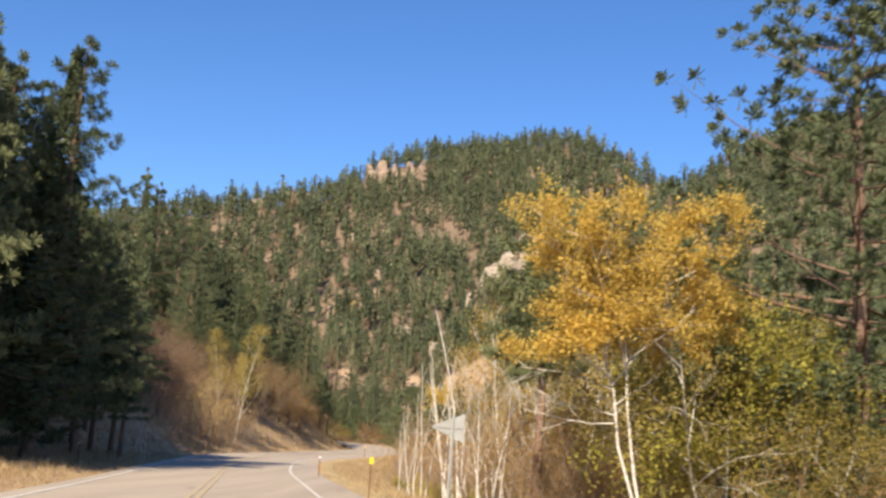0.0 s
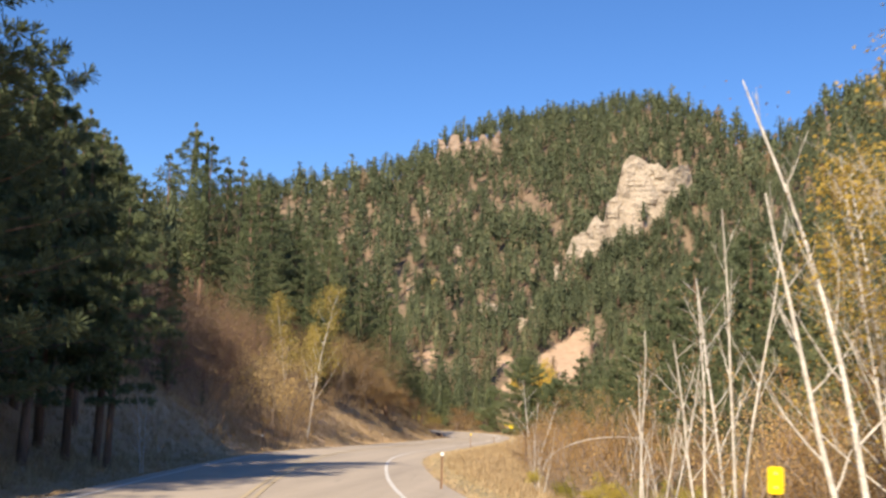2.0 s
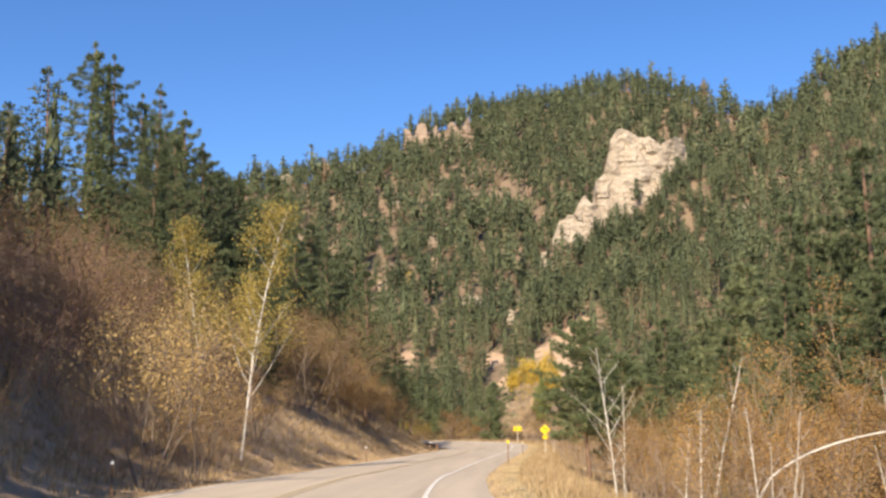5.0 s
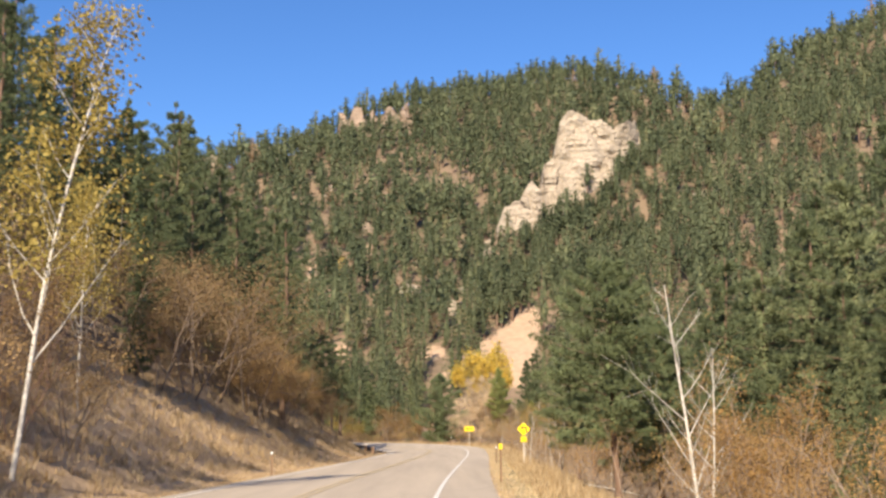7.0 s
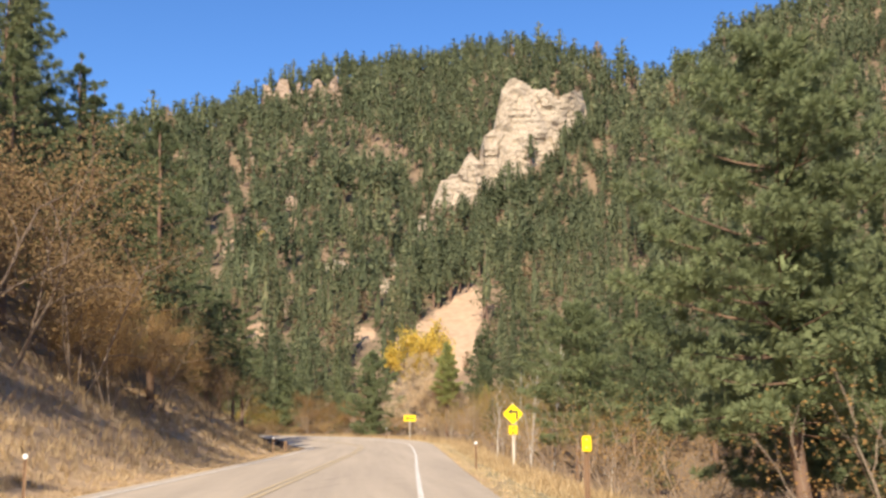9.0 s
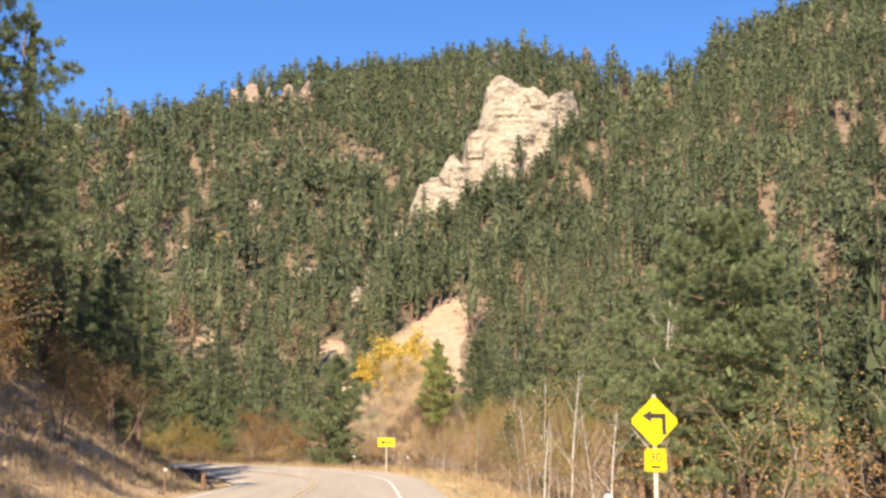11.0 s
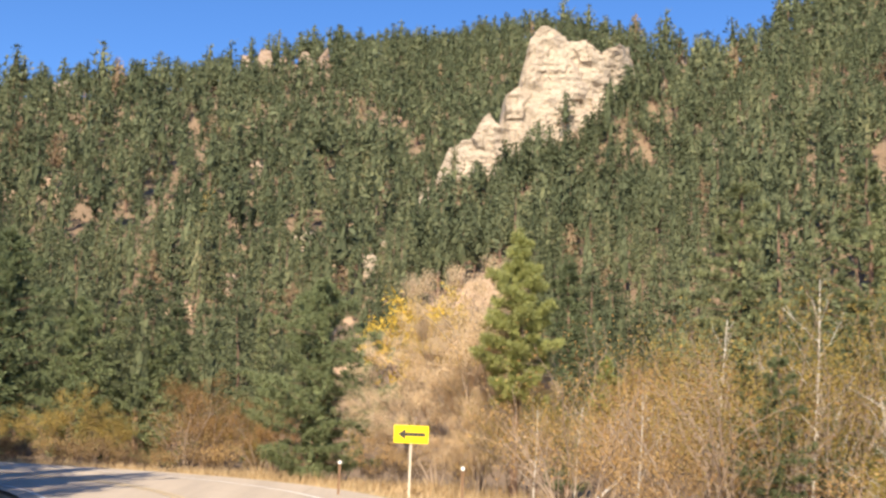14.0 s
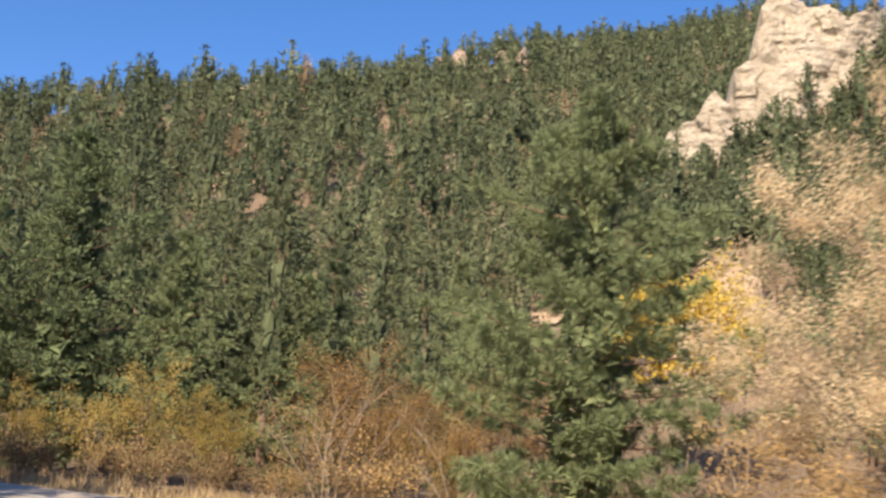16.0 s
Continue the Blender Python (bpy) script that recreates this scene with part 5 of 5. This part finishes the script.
for k, (x, y, s) in enumerate([(-21.6, 109.5, 0.6), (-22.6, 116, 0.7), (-24.6, 122, 0.8), (-23.0, 128, 0.75), (-26.0, 131, 0.9), (-7.4, 229.6, 0.5), (-3.0, 227.0, 0.6), (-2.0, 216, 0.5), (-0.5, 219, 0.55), (1.0, 215, 0.6), (2.6, 218, 0.65), (-2.8, 208, 0.45), (0.8, 206, 0.6)]):
    plant("tanbush", (x, y), k * 1.9, s)
broadleaf_kind("goldbush", 75, 5.0, "bush", "open shrub of grey stems with pale gold leaves at its tips", "bush", TWIG, PALE_GOLD, "bank bushes", stems=6, kids=(8, 5), leaves=1500, size=0.09, scatter=0.14, spreadout=0.6, up=0.3, thick=0.008, splay=0.42, high=0.55)
for k, (x, y, s) in enumerate([(-21.2, 103.0, 1.05), (-20.6, 106.6, 0.9), (-23.4, 111, 1.0), (-25.2, 114, 1.05), (-25.6, 120, 0.9), (-26.2, 127, 1.1)]):
    plant("goldbush", (x, y), k * 1.9, s)
for k, (x, y, s) in enumerate([(-25.5, 86, 1.1), (-27.5, 89, 1.3), (-29.5, 93, 1.4), (-26.0, 94, 1.1), (-28.5, 97, 1.4), (-25.0, 99, 1.0), (-30.5, 101, 1.5), (-28.8, 105, 1.3), (-27.0, 109, 1.2), (-31.5, 108, 1.5), (-29.5, 113, 1.4), (-32.5, 117, 1.5), (-30.0, 121, 1.4), (-24.6, 116, 1.0), (-34.0, 112, 1.4), (-29.0, 127, 1.3), (-27.2, 121, 1.2), (-23.4, 124, 1.0), (-28.0, 110.5, 1.4), (-27.5, 115.0, 1.4), (-30.5, 116.0, 1.5), (-28.6, 119.0, 1.4), (-31.0, 125.5, 1.5), (-28.2, 124.0, 1.3), (-33.0, 121.5, 1.5), (-30.8, 130.0, 1.5), (-27.0, 136.0, 1.2), (-33.5, 104.5, 1.5), (-31.0, 97.0, 1.4), (-33.5, 99.5, 1.5)]):
    plant("brush", (x, y), k * 1.3, s)
# paler brush on this part: the sun on the bank is put into its colour
for k, (x, y, s) in enumerate([(-22.4, 93, 1.0), (-22.8, 101.5, 1.0), (-23.6, 105, 0.9), (-23.6, 108.5, 1.0), (-21.6, 114, 0.9), (-22.6, 119, 0.9), (-24.0, 96.5, 1.2), (-25.2, 106.5, 1.2), (-25.8, 112.0, 1.2), (-26.2, 102.5, 1.3)]):
    plant("twigs", (x, y), k * 1.7, 0.6 * s, "pale brown leafless brush on the sunlit bank")
for k, (x, y, s) in enumerate([(4.6, 50, 0.8), (9.5, 54, 1.2), (4.6, 38.5, 0.7), (-25.5, 150, 1.2), (-25.0, 155.7, 1.6), (-24.6, 161.0, 1.65), (-23.4, 166.5, 1.4), (-25.5, 172, 1.4), (-22.8, 178, 1.0), (-24.0, 185, 1.1), (-21.0, 190, 0.8), (-29.5, 142, 1.2), (-28.0, 150, 1.3), (-28.5, 166, 1.3),
                                (-31.0, 138, 1.1), (-20.5, 199, 0.8), (-22.5, 214, 0.9), (-27.5, 226, 1.0)]):
    plant("rust", (x, y), k * 2.3, s)
for k, (x, y, s) in enumerate([(2.0, 53, 0.8), (4.5, 58, 0.9), (6.0, 48, 0.9), (3.0, 68, 0.45), (6.0, 75, 0.5), (7.4, 99, 0.7), (4.6, 121, 0.9), (3.5, 130, 1.0), (0.5, 228, 0.7), (3.0, 175, 1.0), (7.0, 170, 1.0), (8.0, 31, 0.9), (9.0, 22, 1.0), (5.0, 34.5, 0.8), (3.4, 30.0, 0.6)]):
    plant("orange", (x, y), k * 2.9, s)
for k, (x, y, s) in enumerate([(-1.0, 131.0, 0.75), (3.2, 106, 0.8), (-22.6, 169, 0.9), (-24.0, 174.5, 1.0), (-22.3, 180, 0.8), (-17.6, 250.6, 0.82), (-14.6, 248.6, 0.6), (-31.5, 250.5, 0.58), (-42.0, 250.5, 0.65), (-12.6, 246.0, 0.6)]):
    plant("oak", (x, y), k * 1.3, s)
for k, (x, y, s) in enumerate([(-24.6, 250.8, 0.66), (-21.4, 250.2, 0.5), (-22.6, 252.6, 0.6), (-28.5, 251.5, 0.48), (-36.0, 251.0, 0.64), (-15.6, 252.0, 0.56), (-13.4, 249.5, 0.44), (-46, 251, 0.64)]):
    plant("ochre", (x, y), k * 1.4, s)
for k in range(44):
    x = -48 + 46 * (k + rng.uniform(0, 1)) / 44
    y = 246.0 + 3.5 * rng.uniform(0, 1) - 0.35 * max(0.0, x + 13)
    plant(("scrub", "gold_scrub", "scrub")[k % 3], (x, y), k * 1.1, rng.uniform(0.35, 0.75))
spots = [(-4.0, 150), (-2.5, 153), (-1, 148), (-4.5, 158), (-3.0, 163), (-1, 158), (-4.0, 168), (-2.0, 178), (-4.5, 176), (-3.5, 190), (-1.0, 193), (-3.5, 196), (-2.5, 206), (-4.0, 210), (-3.2, 216), (-1.0, 214), (1.5, 219), (3, 214),
         (-1.5, 110), (-2.5, 116), (-1.0, 122), (-3.0, 124), (0.5, 126), (-4.0, 134), (-2.5, 100), (-0.5, 92), (-2.0, 84), (0.0, 76), (-1.5, 70), (1.5, 62), (0.0, 52), (2.5, 47), (1.0, 34), (4.5, 31), (5.5, 42), (6.5, 34), (-6.0, 240), (-3.5, 236), (-13, 245), (-17, 247), (-9, 243)]
for k, (x, y) in enumerate(spots):
    plant("twigs", (x + (1.4 if 138 < y < 200 else 0.0), y), k * 2.7, rng.uniform(0.7, 1.15))
for k, (x, y, s) in enumerate([(4.4, 66.0, 1.1), (6.2, 70.0, 1.2), (5.4, 62.0, 0.9)]):
    plant("goldbush", (x, y), k * 1.7, s, "open shrub of golden leaves by the creek")
for k, (x, y, s) in enumerate([(-0.2, 55.0, 0.26), (1.2, 53.0, 0.3), (2.4, 56.5, 0.32), (0.4, 58.5, 0.28), (3.4, 54.0, 0.34), (-2.6, 72.0, 0.22), (-1.2, 68.0, 0.3), (0.6, 71.0, 0.36), (2.4, 74.0, 0.4), (-0.4, 76.0, 0.3), (1.8, 66.0, 0.36), (4.2, 71.0, 0.45), (3.2, 80.0, 0.4), (0.8, 82.0, 0.34), (-2.2, 80.0, 0.2), (5.8, 77.0, 0.5), (-3.6, 94.0, 0.2)]):
    plant("lime", (x, y), k * 2.3, s, "low yellow-green bush on the creek side")


# ---- signs and posts ----
def box_bm(sx, sy, sz, bevel=0.0):
    bm = bmesh.new()
    bmesh.ops.create_cube(bm, size=1.0, matrix=Matrix.Diagonal((sx, sy, sz, 1)))
    if bevel:
        bmesh.ops.bevel(bm, geom=bm.edges[:], offset=bevel, segments=2, affect="EDGES")
    return bm


def plate_bm(outline, thick, rounding=0.0):
    """A flat plate in the x-z plane, its front towards -y."""
    bm = bmesh.new()
    face = bm.faces.new([bm.verts.new((x, 0, z)) for x, z in outline])
    if rounding:
        bmesh.ops.bevel(bm, geom=bm.verts[:], offset=rounding, segments=4, affect="VERTICES")
    out = bmesh.ops.extrude_face_region(bm, geom=bm.faces[:])
    bmesh.ops.translate(bm, verts=[v for v in out["geom"] if isinstance(v, bmesh.types.BMVert)], vec=(0, thick, 0))
    bmesh.ops.recalc_face_normals(bm, faces=bm.faces[:])
    return bm


def channel_bm(height):
    """A U-channel steel post that stands at 0."""
    bm = bmesh.new()
    prof = [(-0.035, 0.0), (-0.02, 0.0), (-0.012, 0.03), (0.012, 0.03), (0.02, 0.0), (0.035, 0.0), (0.035, 0.006), (0.024, 0.006), (0.016, 0.036), (-0.016, 0.036), (-0.024, 0.006), (-0.035, 0.006)]
    f = bm.faces.new([bm.verts.new((x, y, -0.4)) for x, y in prof])
    out = bmesh.ops.extrude_face_region(bm, geom=[f])
    bmesh.ops.translate(bm, verts=[v for v in out["geom"] if isinstance(v, bmesh.types.BMVert)], vec=(0, 0, height + 0.4))
    bmesh.ops.recalc_face_normals(bm, faces=bm.faces[:])
    return bm


def shift(bm, x=0.0, y=0.0, z=0.0):
    bmesh.ops.translate(bm, verts=bm.verts[:], vec=(x, y, z))
    return bm


def bolts(parent, z_list, y):
    for z in z_list:
        bm = bmesh.new()
        bmesh.ops.create_cone(bm, cap_ends=True, segments=8, radius1=0.012, radius2=0.009, depth=0.008, matrix=Matrix.Translation((0, y, z)) @ Matrix.Rotation(radians(90), 4, "X"))
        part("bolt", bm, STEEL, parent)


def frame_strip(w, h, t, x=0.0, z=0.0):
    """A thin raised border of a sign."""
    bm = bmesh.new()
    rings = [[(-w, -h), (w, -h), (w, h), (-w, h)], [(-w + t, -h + t), (w - t, -h + t), (w - t, h - t), (-w + t, h - t)]]
    vs = [[bm.verts.new((a + x, 0, b + z)) for a, b in r] for r in rings]
    for k in range(4):
        bm.faces.new((vs[0][k], vs[0][(k + 1) % 4], vs[1][(k + 1) % 4], vs[1][k]))
    return bm


def ground_pose(x, y, yaw, tip=0.0):
    return Matrix.Translation((x, y, gz(x, y))) @ Euler((0, tip, radians(yaw))).to_matrix().to_4x4()


# large arrow at the outside of the bend
sign = thing("arrow_sign", ground_pose(-7.0, 221.2, 4), "yellow rectangular sign with a black arrow on one post", "road sign")
zc = 1.82 - gz(-7.0, 221.2)
part("post", channel_bm(zc + 0.25), POST_WHITE, sign, "pale weathered post")
panel = part("panel", shift(plate_bm([(-0.54, -0.27), (0.54, -0.27), (0.54, 0.27), (-0.54, 0.27)], 0.004, 0.012), 0, -0.012, zc), SIGN_YELLOW, sign)
part("arrow", shift(plate_bm([(-0.42, 0.0), (-0.17, 0.17), (-0.19, 0.055), (0.44, 0.055), (0.44, -0.055), (-0.19, -0.055), (-0.17, -0.17)], 0.002), 0, -0.016, zc), SIGN_BLACK, panel, "black arrow pointing along the bend")
bolts(sign, (zc - 0.15, zc + 0.15), -0.018)

# turn sign with its advisory speed
sign = thing("turn_sign", ground_pose(-5.6, 164.9, 2), "yellow diamond turn sign with a small speed plate below", "road sign")
zc = 1.28 - gz(-5.6, 164.9)
part("post", channel_bm(zc + 0.45), POST_WHITE, sign, "pale weathered post")
panel = part("panel", shift(plate_bm([(0, -0.43), (0.43, 0), (0, 0.43), (-0.43, 0)], 0.004, 0.035), 0, -0.012, zc), SIGN_YELLOW, sign, "yellow diamond panel")
part("arrow", shift(plate_bm([(-0.22, 0.09), (-0.05, 0.20), (-0.055, 0.135), (0.20, 0.135), (0.20, -0.22), (0.125, -0.22), (0.125, 0.05), (-0.055, 0.05), (-0.05, -0.02)], 0.002), 0, -0.016, zc), SIGN_BLACK, panel, "black left turn arrow")
plate = part("speed_plate", shift(plate_bm([(-0.19, -0.19), (0.19, -0.19), (0.19, 0.19), (-0.19, 0.19)], 0.004, 0.02), 0, -0.012, zc - 0.64), SIGN_YELLOW, sign, "square yellow speed plate")
part("border", shift(frame_strip(0.172, 0.172, 0.01), 0, -0.0155, zc - 0.64), SIGN_BLACK, plate)
txt = bpy.data.curves.new("digits", "FONT")
txt.body, txt.size, txt.align_x, txt.extrude = "30", 0.215, "CENTER", 0.001
ob = new("digits", txt)
deps = bpy.context.evaluated_depsgraph_get()
me = bpy.data.meshes.new_from_object(ob.evaluated_get(deps))
bpy.data.objects.remove(ob)
me.transform(Matrix.Translation((0, -0.016, zc - 0.665)) @ Matrix.Rotation(radians(90), 4, "X") @ Matrix.Diagonal((1.05, 1, 1, 1)))
me.materials.clear()
me.materials.append(SIGN_BLACK)
piece("digits", me, plate, "black digits")
part("legend_bar", shift(box_bm(0.16, 0.002, 0.04), 0, -0.016, zc - 0.75), SIGN_BLACK, plate)
bolts(sign, (zc - 0.26, zc + 0.26, zc - 0.52), -0.018)

# pennant seen from behind
sign = thing("pennant_sign", ground_pose(0.19, 24.9, 172), "bare metal back of a triangular pennant sign on a post", "road sign")
zc = 1.73 - gz(0.19, 24.9)
part("post", channel_bm(zc + 0.30), STEEL, sign)
part("panel", shift(plate_bm([(-0.25, -0.32), (-0.25, 0.32), (0.50, 0.0)], 0.004, 0.02), 0, -0.012, zc), STEEL, sign, "galvanized pennant panel")
part("brace", shift(box_bm(0.6, 0.02, 0.03, 0.004), 0.08, 0.004, zc), STEEL, sign)


def marker(x, y, yaw, top):
    t = thing("object_marker", ground_pose(x, y, yaw), "small yellow marker plate on a brown post", "road marker", "yellow verge markers")
    h = top - gz(x, y)
    part("post", channel_bm(h), POST_BROWN, t)
    part("panel", shift(plate_bm([(-0.06, -0.10), (0.06, -0.10), (0.06, 0.10), (-0.06, 0.10)], 0.003, 0.012), 0, -0.012, h - 0.10), SIGN_YELLOW, t, "yellow plate")
    bolts(t, (h - 0.15, h - 0.05), -0.017)


marker(-2.18, 35.5, 8, 0.80)
marker(-9.1, 133.5, 0, 0.50)


def delineator(x, y, height=1.05, post=POST_BROWN, yaw=0.0):
    t = thing("delineator_post", ground_pose(x, y, yaw), "thin roadside post with a round white reflector", "roadside post", "delineators")
    part("post", channel_bm(height), post, t)
    bm = bmesh.new()
    bmesh.ops.create_cone(bm, cap_ends=True, segments=18, radius1=0.055, radius2=0.05, depth=0.014, matrix=Matrix.Translation((0, -0.012, height - 0.05)) @ Matrix.Rotation(radians(90), 4, "X"))
    part("reflector", bm, WHITE_DOT, t, "round white reflector")


for x, y in [(-6.4, 60.0), (-18.5, 142.0), (-17.2, 54.0), (-20.6, 98.0), (-7.66, 160.0), (-17.0, 190.0), (-9.15, 219.3), (-6.0, 215.5)]:
    delineator(x, y)

# low dark rail at the inside of the bend
rail = thing("guardrail", Matrix.Identity(4), "short weathered guardrail at the inside of the bend", "guardrail")
idx = [k for k in range(len(ROAD)) if 204 <= ROAD[k, 1] <= 226]
prof = [(0.0, -0.15), (0.035, -0.11), (0.0, -0.05), (0.0, 0.05), (0.035, 0.11), (0.0, 0.15), (-0.008, 0.15), (0.026, 0.11), (-0.008, 0.05), (-0.008, -0.05), (0.026, -0.11), (-0.008, -0.15)]
V, F, m = [], [], len(prof)
for k in idx:
    p = ROAD[k, :2] + LEFTWARD[k] * 5.4
    z = gz(*p) + 0.52
    for a, b in prof:
        q = p - LEFTWARD[k] * a
        V.append((q[0], q[1], z + b))
for r in range(len(idx) - 1):
    for c in range(m):
        F.append((r * m + c, r * m + (c + 1) % m, (r + 1) * m + (c + 1) % m, (r + 1) * m + c))
piece("beam", tri_mesh("beam", np.array(V), np.array(F), RUSTED), rail, "weathered steel beam")
for k in idx[::3]:
    p = ROAD[k, :2] + LEFTWARD[k] * 5.52
    bm = shift(box_bm(0.16, 0.16, 1.1, 0.01), p[0], p[1], gz(*p) + 0.18)
    part("post", bm, POST_BROWN, rail, "wooden post")

# ---- grass ----
def grass(name, spots, heights, rng, label, lean=0.35, green=0.0):
    """Blades in small tufts, one mesh."""
    n = len(spots)
    blades = 7
    c = np.repeat(spots, blades, 0) + np.concatenate([rng.normal(0, 0.09, (n * blades, 2)), np.zeros((n * blades, 1))], 1)
    h = np.repeat(heights, blades) * rng.uniform(0.5, 1.1, n * blades)
    ang = rng.uniform(0, 2 * np.pi, n * blades)
    side = np.stack([np.cos(ang), np.sin(ang), 0 * ang], 1) * (0.012 + 0.018 * h)[:, None]
    bend = rng.normal(0, lean, (n * blades, 2)) * h[:, None]
    tip = c + np.concatenate([bend, h[:, None]], 1)
    V = np.stack([c - side, c + side, tip], 1).reshape(-1, 3)
    t = np.repeat(np.clip(np.repeat(np.maximum(rng.uniform(0, 1, n) * 0.92, green), blades) + rng.normal(0, 0.06, n * blades), 0, 1), 3)
    return tagged(new(name, tri_mesh(name, V, np.arange(len(V)).reshape(-1, 3), DRY_GRASS, None, False, {"tint": t})), label, "grass", kind="stuff")


rng = np.random.default_rng(91)
def strip_spots(lo, hi, near, far, count):
    k = rng.integers(0, len(ROAD), count * 3)
    k = k[(ROAD[k, 1] > lo) & (ROAD[k, 1] < hi)][:count]
    o = near + (far - near) * rng.uniform(0, 1, len(k)) ** 1.3
    p = ROAD[k, :2] + LEFTWARD[k] * o[:, None] + tangent[k] * rng.uniform(-0.7, 0.7, len(k))[:, None]
    z = ground(p[:, 0], p[:, 1])
    return np.concatenate([p, z[:, None] - 0.02], 1), np.abs(o) - 4.5


p, o = strip_spots(15, 250, -6.4, -13.5, 15000)
grass("verge_grass", p, 0.12 + 0.45 * smooth(0.8, 4.0, o) * rng.uniform(0.5, 1.1, len(p)), rng, "tall dry tan grass on the verge above the creek")
p, o = strip_spots(15, 250, -5.3, -7.4, 7000)
grass("mown_grass", p, 0.08 + 0.07 * rng.uniform(0.3, 1.0, len(p)), rng, "short greenish mown grass beside the pavement", 0.5, 0.97)
p, o = strip_spots(15, 250, 4.4, 15.0, 26000)
grass("bank_grass", p, 0.12 + 0.38 * smooth(0.4, 3.0, o) * rng.uniform(0.4, 1.1, len(p)), rng, "dry straw grass on the cut bank")

# bent and fallen birches by the creek
def fallen(points, radius, label):
    v, f = tube(curve_through(points, 0.35), np.linspace(radius, radius * 0.45, len(curve_through(points, 0.35))), 7)
    tagged(new("fallen_birch", tri_mesh("fallen_birch", v, f, BIRCH_BARK, None, True)), label, "fallen tree", "fallen birches")


def low(x, y, up):
    return (x, y, gz(x, y) + up)


fallen([low(-3.3, 96.9, 0.1), (-2.7, 97.0, -0.9), (-2.1, 97.05, -0.25), (-1.0, 96.95, 0.28), (0.46, 96.8, 0.65), (1.8, 96.6, 0.75), (3.0, 96.5, 0.7)], 0.042, "pale birch trunk bent over in an arch above the creek")
fallen([low(-2.5, 146.0, 0.3), low(-1.0, 148.0, 0.9), low(1.5, 151.0, 1.5)], 0.05, "pale dead birch trunk leaning in the thicket")
fallen([low(-2.2, 217.5, 0.2), low(-0.6, 219.0, 1.2), low(0.8, 220.6, 2.3), low(2.0, 222.0, 3.0)], 0.06, "pale dead birch trunk leaning in the thicket")
fallen([low(-3.0, 156.0, 0.4), low(-1.2, 156.6, 0.8), low(0.8, 157.0, 0.9)], 0.05, "pale dead birch trunk leaning in the thicket")
